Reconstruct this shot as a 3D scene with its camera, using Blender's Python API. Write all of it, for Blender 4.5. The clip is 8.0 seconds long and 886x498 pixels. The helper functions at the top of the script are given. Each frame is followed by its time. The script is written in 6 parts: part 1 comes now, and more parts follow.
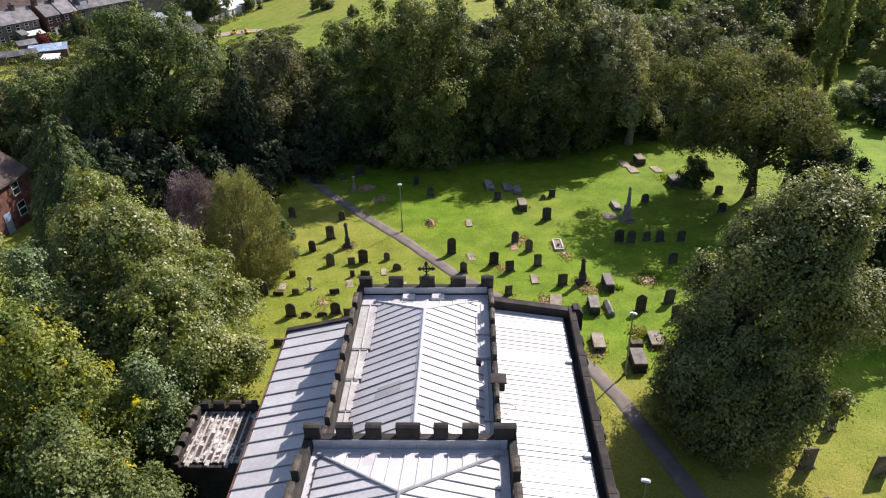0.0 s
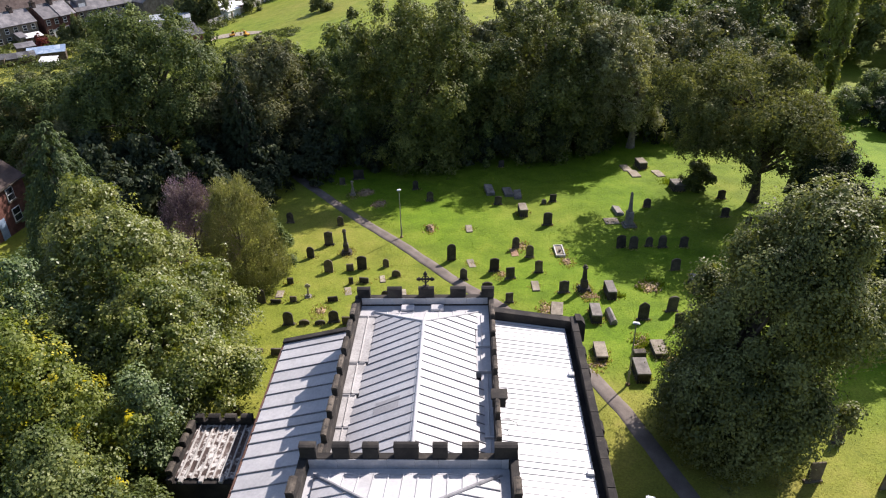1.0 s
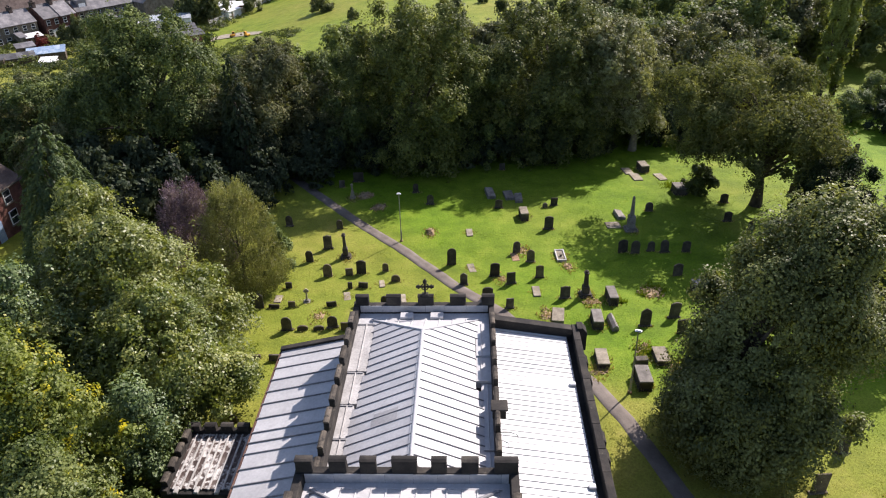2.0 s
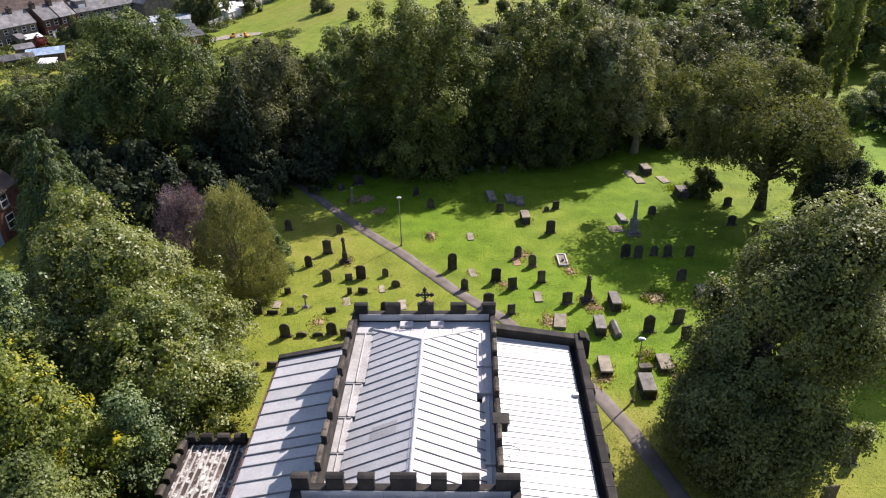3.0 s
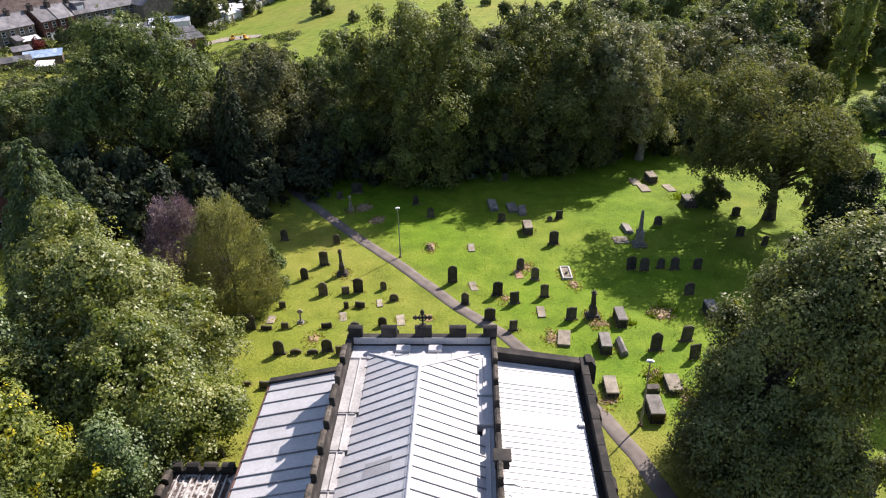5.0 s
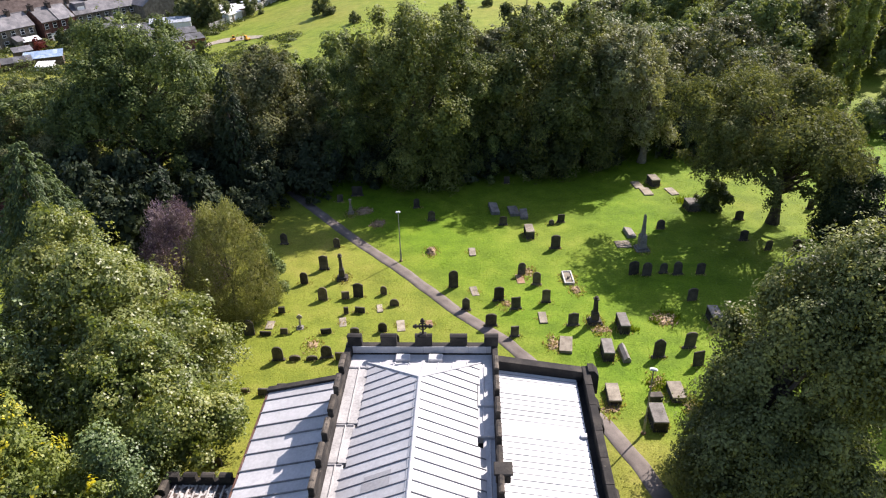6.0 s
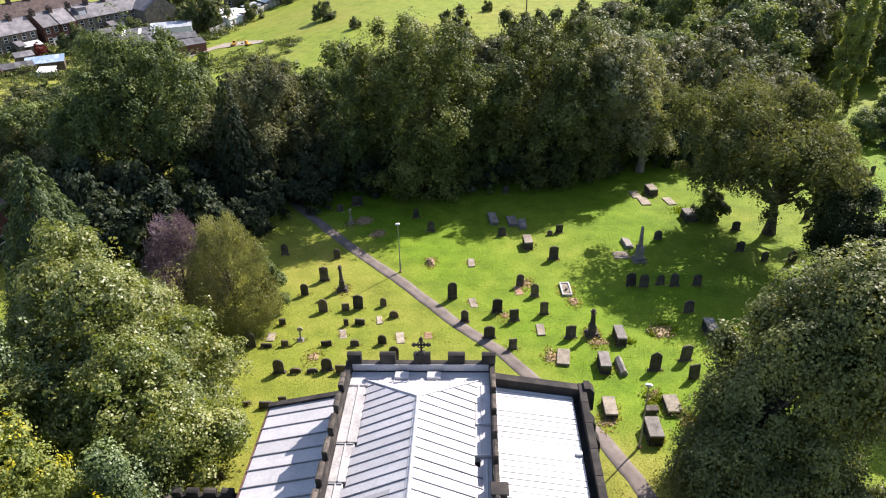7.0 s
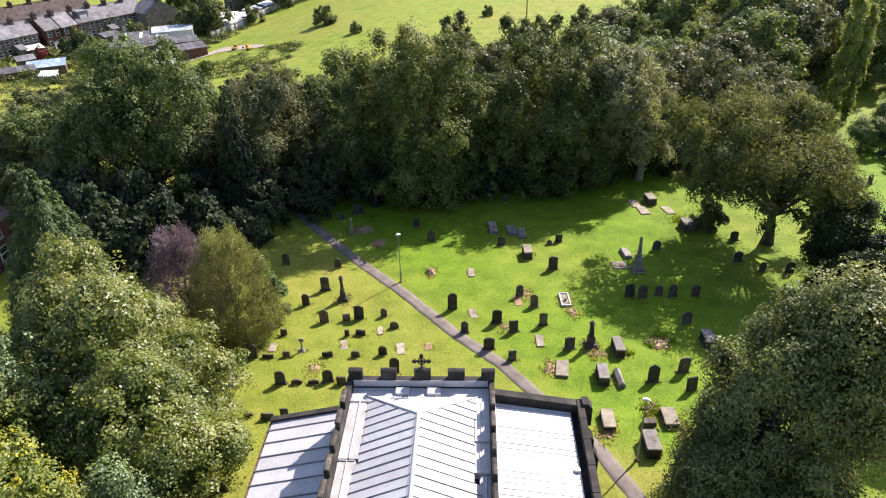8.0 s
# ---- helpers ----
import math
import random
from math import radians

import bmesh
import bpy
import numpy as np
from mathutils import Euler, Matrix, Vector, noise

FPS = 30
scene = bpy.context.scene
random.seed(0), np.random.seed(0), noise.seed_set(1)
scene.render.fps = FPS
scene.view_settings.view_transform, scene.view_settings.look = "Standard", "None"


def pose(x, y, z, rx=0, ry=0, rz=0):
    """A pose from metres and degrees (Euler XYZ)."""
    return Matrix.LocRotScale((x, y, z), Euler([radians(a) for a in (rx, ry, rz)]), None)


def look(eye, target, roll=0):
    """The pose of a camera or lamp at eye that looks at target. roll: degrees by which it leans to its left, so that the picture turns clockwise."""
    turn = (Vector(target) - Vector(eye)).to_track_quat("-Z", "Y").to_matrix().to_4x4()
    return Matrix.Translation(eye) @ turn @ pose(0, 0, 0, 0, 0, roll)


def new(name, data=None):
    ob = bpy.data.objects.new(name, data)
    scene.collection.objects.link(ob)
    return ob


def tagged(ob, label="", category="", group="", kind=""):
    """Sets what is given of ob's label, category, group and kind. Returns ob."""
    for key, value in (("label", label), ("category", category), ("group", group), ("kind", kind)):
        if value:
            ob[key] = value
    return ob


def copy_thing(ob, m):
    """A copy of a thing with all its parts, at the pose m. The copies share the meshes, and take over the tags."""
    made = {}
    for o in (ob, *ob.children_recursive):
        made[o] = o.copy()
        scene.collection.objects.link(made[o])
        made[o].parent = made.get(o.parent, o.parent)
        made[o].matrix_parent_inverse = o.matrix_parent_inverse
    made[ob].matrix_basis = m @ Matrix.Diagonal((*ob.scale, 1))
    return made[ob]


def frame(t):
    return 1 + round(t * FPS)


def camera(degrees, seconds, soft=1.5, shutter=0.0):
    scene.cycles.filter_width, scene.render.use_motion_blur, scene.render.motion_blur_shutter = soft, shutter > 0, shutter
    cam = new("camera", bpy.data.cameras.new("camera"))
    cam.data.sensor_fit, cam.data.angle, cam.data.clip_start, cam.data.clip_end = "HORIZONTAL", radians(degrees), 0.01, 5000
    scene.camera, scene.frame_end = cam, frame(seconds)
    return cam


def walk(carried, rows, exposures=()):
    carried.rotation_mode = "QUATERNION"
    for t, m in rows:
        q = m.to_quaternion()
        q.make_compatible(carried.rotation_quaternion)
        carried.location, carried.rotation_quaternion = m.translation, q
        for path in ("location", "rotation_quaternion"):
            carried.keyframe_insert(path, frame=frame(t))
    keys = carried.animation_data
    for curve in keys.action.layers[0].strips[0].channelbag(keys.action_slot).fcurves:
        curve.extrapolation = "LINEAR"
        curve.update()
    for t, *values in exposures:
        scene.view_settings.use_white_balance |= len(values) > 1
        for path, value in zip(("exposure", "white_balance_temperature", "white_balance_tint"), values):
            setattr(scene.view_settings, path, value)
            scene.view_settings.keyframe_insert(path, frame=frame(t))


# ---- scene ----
cam = camera(64.5, 8.0, 1.15)
EXPOSURE, SKY_STRENGTH, SUN_STRENGTH = 0.76, 0.103, 4.85
PATH = [
    (0, (0.15, -0.663, 32.122), (0.077, 1.06, 31.11), -1.6),
    (0.5, (0.142, -0.08, 32.169), (0.068, 1.644, 31.158), -1.6),
    (1, (0.177, 0.292, 32.17), (0.103, 2.016, 31.159), -1.7),
    (1.5, (0.198, 0.686, 32.213), (0.123, 2.41, 31.202), -1.6),
    (3, (0.231, 1.779, 32.23), (0.152, 3.502, 31.219), -1.7),
    (3.5, (0.205, 2.563, 32.187), (0.125, 4.287, 31.176), -1.7),
    (4, (0.199, 3.155, 32.162), (0.117, 4.879, 31.152), -1.7),
    (4.5, (0.3, 3.476, 32.135), (0.217, 5.201, 31.125), -1.7),
    (6, (0.343, 4.554, 32.216), (0.255, 6.278, 31.206), -1.7),
    (6.5, (0.401, 4.52, 32.834), (0.312, 6.244, 31.824), -1.7),
    (7, (0.481, 4.544, 33.389), (0.392, 6.268, 32.379), -1.7),
    (7.5, (0.494, 4.583, 33.916), (0.405, 6.307, 32.906), -1.6),
    (8, (0.49, 4.601, 34.423), (0.401, 6.325, 33.413), -1.6),
]
walk(cam, [(t, look(eye, target, roll)) for t, eye, target, roll in PATH], [(0.0, EXPOSURE, 6430, 19), (6.0, EXPOSURE + 0.27, 6430, 19), (8.0, EXPOSURE + 0.45, 6430, 19)])

# ---------------------------------------------------------------- light
SUN_AZIMUTH, SUN_HEIGHT = 41.0, 40.0      # degrees clockwise from the church's long axis, degrees above the horizon
world = bpy.data.worlds.new("sky")
scene.world = world
world.use_nodes = True
wn = world.node_tree.nodes
sky = wn.new("ShaderNodeTexSky")
sky.sky_type, sky.sun_disc = "NISHITA", False
sky.sun_elevation, sky.sun_rotation = radians(SUN_HEIGHT), radians(SUN_AZIMUTH)
sky.air_density, sky.dust_density, sky.ozone_density = 1.0, 1.2, 1.0
wn["Background"].inputs["Strength"].default_value = SKY_STRENGTH
world.node_tree.links.new(sky.outputs["Color"], wn["Background"].inputs["Color"])
sun_data = bpy.data.lights.new("sun", "SUN")
sun_data.energy, sun_data.angle, sun_data.color = SUN_STRENGTH, radians(0.5), (1.0, 0.935, 0.85)
sun = new("sun", sun_data)
sun_way = Vector((math.sin(radians(SUN_AZIMUTH)) * math.cos(radians(SUN_HEIGHT)),
                  math.cos(radians(SUN_AZIMUTH)) * math.cos(radians(SUN_HEIGHT)), math.sin(radians(SUN_HEIGHT))))
sun.matrix_world = look(sun_way * 100, (0, 0, 0))


# ---------------------------------------------------------------- materials
def nodes_of(name):
    m = bpy.data.materials.new(name)
    m.use_nodes = True
    nt = m.node_tree
    return m, nt, nt.nodes, nt.links, nt.nodes["Principled BSDF"]


def noise_node(nodes, links, vector, scale, detail=4.0, rough=0.55):
    n = nodes.new("ShaderNodeTexNoise")
    n.inputs["Scale"].default_value, n.inputs["Detail"].default_value = scale, detail
    n.inputs["Roughness"].default_value = rough
    links.new(vector, n.inputs["Vector"])
    return n.outputs["Fac"]


def ramp_node(nodes, links, fac, stops):
    r = nodes.new("ShaderNodeValToRGB")
    els = r.color_ramp.elements
    while len(els) < len(stops):
        els.new(0.5)
    for e, (p, c) in zip(els, stops):
        e.position, e.color = p, (*c, 1) if len(c) == 3 else c
    links.new(fac, r.inputs["Fac"])
    return r.outputs["Color"]


def mix_node(nodes, links, fac, a, b, blend="MIX"):
    m = nodes.new("ShaderNodeMix")
    m.data_type, m.blend_type = "RGBA", blend
    for sock, v in ((m.inputs[0], fac), (m.inputs[6], a), (m.inputs[7], b)):
        if isinstance(v, (int, float)):
            sock.default_value = v
        elif isinstance(v, tuple):
            sock.default_value = (*v, 1)
        else:
            links.new(v, sock)
    return m.outputs[2]


def place_vector(nodes, links, shift=True):
    """Object coordinates, moved by the object's random number so that repeats differ."""
    tc = nodes.new("ShaderNodeTexCoord")
    if not shift:
        return tc.outputs["Object"]
    info = nodes.new("ShaderNodeObjectInfo")
    mul = nodes.new("ShaderNodeMath")
    mul.operation = "MULTIPLY"
    mul.inputs[1].default_value = 57.0
    links.new(info.outputs["Random"], mul.inputs[0])
    add = nodes.new("ShaderNodeVectorMath")
    links.new(tc.outputs["Object"], add.inputs[0])
    links.new(mul.outputs[0], add.inputs[1])
    return add.outputs[0]


def bump_node(nodes, links, height, strength, distance, out):
    b = nodes.new("ShaderNodeBump")
    b.inputs["Strength"].default_value, b.inputs["Distance"].default_value = strength, distance
    links.new(height, b.inputs["Height"])
    links.new(b.outputs[0], out)


def surface(name, dark, mid, light, coarse=1.2, fine=18.0, rough=0.85, metal=0.0, bump=0.4, depth=0.02, spread=0.25, stain=None, stain_at=0.6, specular=0.3, grain_share=0.8):
    """A worn surface: large blotches, fine grain, optional stains and a shift of tone from object to object."""
    m, nt, nodes, links, bsdf = nodes_of(name)
    v = place_vector(nodes, links)
    big = noise_node(nodes, links, v, coarse, 5.0, 0.6)
    small = noise_node(nodes, links, v, fine, 4.0, 0.65)
    col = ramp_node(nodes, links, big, [(0.3, dark), (0.5, mid), (0.72, light)])
    grain = ramp_node(nodes, links, small, [(0.3, (0.72, 0.72, 0.72)), (0.7, (1.25, 1.25, 1.25))])
    col = mix_node(nodes, links, grain_share, col, grain, "MULTIPLY")
    if stain:
        s = noise_node(nodes, links, v, coarse * 2.7, 6.0, 0.7)
        mask = ramp_node(nodes, links, s, [(stain_at - 0.03, (0, 0, 0)), (stain_at + 0.06, (1, 1, 1))])
        col = mix_node(nodes, links, mask, col, stain)
    info = nodes.new("ShaderNodeObjectInfo")
    tone = ramp_node(nodes, links, info.outputs["Random"], [(0.0, (1 - spread,) * 3), (1.0, (1 + spread,) * 3)])
    col = mix_node(nodes, links, 1.0, col, tone, "MULTIPLY")
    links.new(col, bsdf.inputs["Base Color"])
    bsdf.inputs["Roughness"].default_value, bsdf.inputs["Metallic"].default_value = rough, metal
    bsdf.inputs["Specular IOR Level"].default_value = specular
    bump_node(nodes, links, small, bump, depth, bsdf.inputs["Normal"])
    return m


def leaf_material(name, deep, mid, light, tint=None, tint_at=0.62, gloss=0.35, through_light=0.35, blotch=0.35):
    """Leaves: tone by leaf, blotches through the crown, light that shines through."""
    m, nt, nodes, links, bsdf = nodes_of(name)
    v = place_vector(nodes, links)
    geo = nodes.new("ShaderNodeNewGeometry")
    big = noise_node(nodes, links, v, blotch, 3.0, 0.6)
    add = nodes.new("ShaderNodeMath")
    add.operation = "MULTIPLY_ADD"
    add.inputs[1].default_value = 0.26
    links.new(geo.outputs["Random Per Island"], add.inputs[0])
    sub = nodes.new("ShaderNodeMath")
    sub.operation = "SUBTRACT"
    sub.inputs[1].default_value = 0.12
    links.new(big, sub.inputs[0])
    links.new(sub.outputs[0], add.inputs[2])
    col = ramp_node(nodes, links, add.outputs[0], [(0.25, deep), (0.5, mid), (0.78, light)])
    if tint:
        t = noise_node(nodes, links, v, blotch * 2.3, 3.0, 0.6)
        mask = ramp_node(nodes, links, t, [(tint_at, (0, 0, 0)), (tint_at + 0.12, (1, 1, 1))])
        col = mix_node(nodes, links, mask, col, tint)
    links.new(col, bsdf.inputs["Base Color"])
    bsdf.inputs["Roughness"].default_value = 0.45
    bsdf.inputs["Specular IOR Level"].default_value = gloss * 0.6
    tr = nodes.new("ShaderNodeBsdfTranslucent")
    links.new(mix_node(nodes, links, 1.0, col, (1.4, 1.4, 0.6), "MULTIPLY"), tr.inputs["Color"])
    mix = nodes.new("ShaderNodeMixShader")
    mix.inputs[0].default_value = through_light
    links.new(bsdf.outputs[0], mix.inputs[1])
    links.new(tr.outputs[0], mix.inputs[2])
    links.new(mix.outputs[0], nodes["Material Output"].inputs["Surface"])
    return m


def grass_material(name, blade=False):
    m, nt, nodes, links, bsdf = nodes_of(name)
    v = place_vector(nodes, links, False)
    wide = noise_node(nodes, links, v, 0.045, 4.0, 0.55)
    mid = noise_node(nodes, links, v, 0.45, 5.0, 0.62)
    fine = noise_node(nodes, links, v, 7.0, 5.0, 0.7)
    lush = ramp_node(nodes, links, mid, [(0.28, (0.078, 0.146, 0.006)), (0.5, (0.122, 0.21, 0.009)), (0.75, (0.182, 0.262, 0.018))])
    dry = ramp_node(nodes, links, mid, [(0.28, (0.143, 0.16, 0.024)), (0.5, (0.208, 0.215, 0.034)), (0.75, (0.278, 0.25, 0.06))])
    # drier turf west of the footpath and in the open field
    sep = nodes.new("ShaderNodeSeparateXYZ")
    links.new(v, sep.inputs[0])
    side = nodes.new("ShaderNodeMath")
    side.operation = "MULTIPLY_ADD"       # x + 0.8 y: the line of the footpath
    side.inputs[1].default_value = 0.8
    links.new(sep.outputs["Y"], side.inputs[0])
    links.new(sep.outputs["X"], side.inputs[2])
    rng = nodes.new("ShaderNodeMapRange")
    for k, val in ((1, 44.0), (2, 36.0), (3, 0.0), (4, 0.62)):
        rng.inputs[k].default_value = val
    links.new(side.outputs[0], rng.inputs[0])
    far = nodes.new("ShaderNodeMapRange")
    for k, val in ((1, 95.0), (2, 120.0), (3, 0.0), (4, 0.45)):
        far.inputs[k].default_value = val
    links.new(sep.outputs["Y"], far.inputs[0])
    south = nodes.new("ShaderNodeMapRange")
    for k, val in ((1, 38.0), (2, 31.0), (3, 0.0), (4, 0.7)):
        south.inputs[k].default_value = val
    links.new(sep.outputs["Y"], south.inputs[0])
    w = ramp_node(nodes, links, wide, [(0.4, (0, 0, 0)), (0.7, (0.5, 0.5, 0.5))])
    dryness = mix_node(nodes, links, 1.0, rng.outputs[0], far.outputs[0], "ADD")
    dryness = mix_node(nodes, links, 1.0, dryness, w, "ADD")
    dryness = mix_node(nodes, links, 1.0, dryness, south.outputs[0], "ADD")
    col = mix_node(nodes, links, dryness, lush, dry)
    # bare, trodden spots
    spot = noise_node(nodes, links, v, 0.9, 6.0, 0.72)
    mask = ramp_node(nodes, links, spot, [(0.66, (0, 0, 0)), (0.78, (0.75, 0.75, 0.75))])
    col = mix_node(nodes, links, mask, col, (0.2, 0.15, 0.07))
    grain = ramp_node(nodes, links, fine, [(0.3, (0.6, 0.62, 0.6)), (0.7, (1.3, 1.3, 1.25))])
    col = mix_node(nodes, links, 0.85, col, grain, "MULTIPLY")
    links.new(col, bsdf.inputs["Base Color"])
    bsdf.inputs["Roughness"].default_value = 0.8
    bsdf.inputs["Specular IOR Level"].default_value = 0.15
    bump_node(nodes, links, fine, 0.7, 0.08, bsdf.inputs["Normal"])
    if blade:
        tr = nodes.new("ShaderNodeBsdfTranslucent")
        links.new(mix_node(nodes, links, 1.0, col, (1.5, 1.45, 1.2), "MULTIPLY"), tr.inputs["Color"])
        mix = nodes.new("ShaderNodeMixShader")
        mix.inputs[0].default_value = 0.5
        links.new(bsdf.outputs[0], mix.inputs[1])
        links.new(tr.outputs[0], mix.inputs[2])
        links.new(mix.outputs[0], nodes["Material Output"].inputs["Surface"])
    return m


GRASS = grass_material("mown_grass")
GRASS_BLADE = grass_material("mown_grass_blades", True)
ASPHALT = surface("worn_asphalt", (0.112, 0.094, 0.08), (0.155, 0.132, 0.113), (0.205, 0.177, 0.152), 0.8, 30, 0.9, bump=0.3, spread=0.0)
STONE = surface("sooty_sandstone", (0.014, 0.013, 0.012), (0.03, 0.027, 0.024), (0.066, 0.057, 0.046), 0.9, 14, 0.9, bump=0.6, depth=0.03, spread=0.3, stain=(0.15, 0.13, 0.1), stain_at=0.69)
COPING = surface("weathered_coping", (0.035, 0.031, 0.026), (0.075, 0.063, 0.05), (0.16, 0.135, 0.105), 1.4, 16, 0.9, bump=0.5, spread=0.3, stain=(0.025, 0.023, 0.02), stain_at=0.56)
LEAD = surface("lead_sheet", (0.38, 0.38, 0.383), (0.438, 0.437, 0.438), (0.49, 0.488, 0.486), 0.7, 7, 0.55, metal=0.05, bump=0.06, depth=0.01, spread=0.09, stain=(0.39, 0.388, 0.39), stain_at=0.64, specular=0.45, grain_share=0.4)
STEEL = surface("pale_roof_sheet", (0.58, 0.58, 0.575), (0.64, 0.64, 0.635), (0.69, 0.69, 0.685), 0.6, 9, 0.42, metal=0.08, bump=0.04, depth=0.01, spread=0.05, specular=0.5, grain_share=0.25)
GUTTER_LEAD = surface("weathered_gutter_lead", (0.27, 0.262, 0.25), (0.36, 0.35, 0.335), (0.45, 0.44, 0.425), 1.2, 10, 0.7, bump=0.15, spread=0.12, stain=(0.24, 0.23, 0.21), stain_at=0.66)
DULL_LEAD = surface("dulled_lead_sheet", (0.27, 0.265, 0.265), (0.31, 0.305, 0.305), (0.35, 0.345, 0.34), 0.9, 7, 0.6, metal=0.05, bump=0.06, depth=0.01, spread=0.03, specular=0.4, grain_share=0.4)
# Same lead, darkened: the shade on the rolls' backlit sides is in the colour.
ROLL = surface("shade_toned_lead_roll", (0.15, 0.15, 0.155), (0.21, 0.21, 0.215), (0.28, 0.28, 0.285), 2.0, 14, 0.75, metal=0.0, bump=0.1, spread=0.15)
MOSSY = surface("lichened_sheet", (0.03, 0.02, 0.017), (0.07, 0.05, 0.043), (0.16, 0.13, 0.115), 0.8, 12, 0.85, bump=0.4, spread=0.1, stain=(0.5, 0.48, 0.45), stain_at=0.52)
PALE_STRIP = surface("pale_batten", (0.28, 0.265, 0.24), (0.4, 0.385, 0.36), (0.52, 0.5, 0.47), 2.5, 20, 0.8, bump=0.3, spread=0.2)
RUST = surface("rusty_gutter", (0.05, 0.025, 0.018), (0.1, 0.05, 0.035), (0.16, 0.09, 0.06), 2.0, 20, 0.7, bump=0.3)
# Dark tone holds the shade of stone faces turned away from the sun.
GRAVE_DARK = surface("shade_toned_gravestone", (0.033, 0.029, 0.024), (0.066, 0.057, 0.046), (0.125, 0.107, 0.083), 1.6, 16, 0.88, bump=0.5, spread=0.35, stain=(0.15, 0.14, 0.1), stain_at=0.64)
GRAVE_TAN = surface("brown_sandstone", (0.07, 0.055, 0.038), (0.125, 0.1, 0.068), (0.2, 0.165, 0.115), 1.6, 16, 0.88, bump=0.5, spread=0.3, stain=(0.035, 0.033, 0.028), stain_at=0.62)
SLAB_PALE = surface("pale_ledger_stone", (0.17, 0.145, 0.108), (0.27, 0.234, 0.176), (0.38, 0.335, 0.26), 1.8, 14, 0.85, bump=0.4, spread=0.2, stain=(0.16, 0.14, 0.085), stain_at=0.62)
SLAB_RED = surface("reddish_ledger_stone", (0.17, 0.1, 0.06), (0.26, 0.16, 0.1), (0.36, 0.245, 0.16), 2.2, 14, 0.88, bump=0.4, spread=0.15, stain=(0.12, 0.12, 0.05), stain_at=0.6)
SLAB_GREY = surface("grey_tomb_slab", (0.112, 0.103, 0.09), (0.19, 0.174, 0.152), (0.28, 0.258, 0.225), 1.6, 14, 0.85, bump=0.4, spread=0.25, stain=(0.08, 0.08, 0.06), stain_at=0.62)
MARBLE = surface("white_marble", (0.36, 0.345, 0.32), (0.47, 0.455, 0.425), (0.56, 0.545, 0.515), 2.0, 14, 0.6, bump=0.2, spread=0.05, stain=(0.26, 0.24, 0.2), stain_at=0.62)
GALVANISED = surface("galvanised_steel", (0.2, 0.21, 0.2), (0.27, 0.28, 0.27), (0.34, 0.35, 0.34), 3, 30, 0.5, metal=0.5, bump=0.05, spread=0.05)
WHITE_PAINT = surface("white_paint", (0.68, 0.68, 0.67), (0.76, 0.76, 0.75), (0.82, 0.82, 0.81), 2, 20, 0.5, bump=0.05, spread=0.1)
SOIL = surface("dry_soil", (0.23, 0.155, 0.095), (0.36, 0.25, 0.155), (0.48, 0.36, 0.235), 2.5, 18, 0.95, bump=0.9, depth=0.06, spread=0.2, stain=(0.14, 0.17, 0.05), stain_at=0.58)
BARK = surface("bark", (0.035, 0.028, 0.02), (0.07, 0.056, 0.042), (0.13, 0.11, 0.085), 2.0, 12, 0.95, bump=0.9, depth=0.05, spread=0.2)
PALE_BARK = surface("pale_bark", (0.12, 0.1, 0.075), (0.2, 0.175, 0.135), (0.3, 0.26, 0.2), 2.0, 12, 0.95, bump=0.9, depth=0.05, spread=0.1)
SLATE = surface("roof_slate", (0.085, 0.085, 0.09), (0.14, 0.135, 0.14), (0.21, 0.2, 0.2), 0.8, 9, 0.7, bump=0.5, spread=0.25)
TILE_BROWN = surface("brown_roof_tile", (0.04, 0.028, 0.024), (0.068, 0.05, 0.043), (0.11, 0.085, 0.074), 1.0, 9, 0.85, bump=0.5, spread=0.1)
BRICK_WALL = surface("red_brick_wall", (0.07, 0.032, 0.026), (0.115, 0.05, 0.038), (0.17, 0.085, 0.062), 1.5, 12, 0.9, bump=0.4, spread=0.2)
STONE_WALL = surface("house_stone", (0.1, 0.085, 0.065), (0.17, 0.145, 0.11), (0.27, 0.235, 0.18), 1.2, 10, 0.9, bump=0.4, spread=0.25)
GLASS = surface("window_glass", (0.02, 0.022, 0.025), (0.03, 0.033, 0.037), (0.045, 0.05, 0.055), 1, 10, 0.08, bump=0.0, spread=0.2, specular=0.6)
SHED_ROOF = surface("old_shed_roof", (0.05, 0.05, 0.053), (0.09, 0.09, 0.094), (0.17, 0.17, 0.17), 0.5, 8, 0.9, bump=0.3, spread=0.35)
PALE_SHEET = surface("pale_corrugated_sheet", (0.22, 0.24, 0.26), (0.32, 0.35, 0.38), (0.45, 0.48, 0.5), 0.6, 8, 0.7, bump=0.3, spread=0.15)
BLUE_SHEET = surface("blue_sheeting", (0.13, 0.2, 0.32), (0.24, 0.32, 0.42), (0.42, 0.48, 0.54), 0.7, 8, 0.5, bump=0.2, spread=0.05)
ORANGE = surface("orange_paint", (0.5, 0.22, 0.03), (0.65, 0.32, 0.04), (0.75, 0.42, 0.08), 2, 8, 0.5, bump=0.1)
TIMBER = surface("old_timber", (0.07, 0.05, 0.035), (0.13, 0.1, 0.07), (0.22, 0.18, 0.14), 1.5, 14, 0.85, bump=0.4, spread=0.4)
LEAF_MAPLE = leaf_material("sycamore_leaves", (0.0595, 0.0832, 0.0209), (0.159, 0.192, 0.0485), (0.318, 0.327, 0.113), (0.251, 0.249, 0.0565), 0.6, 0.9, 0.36)
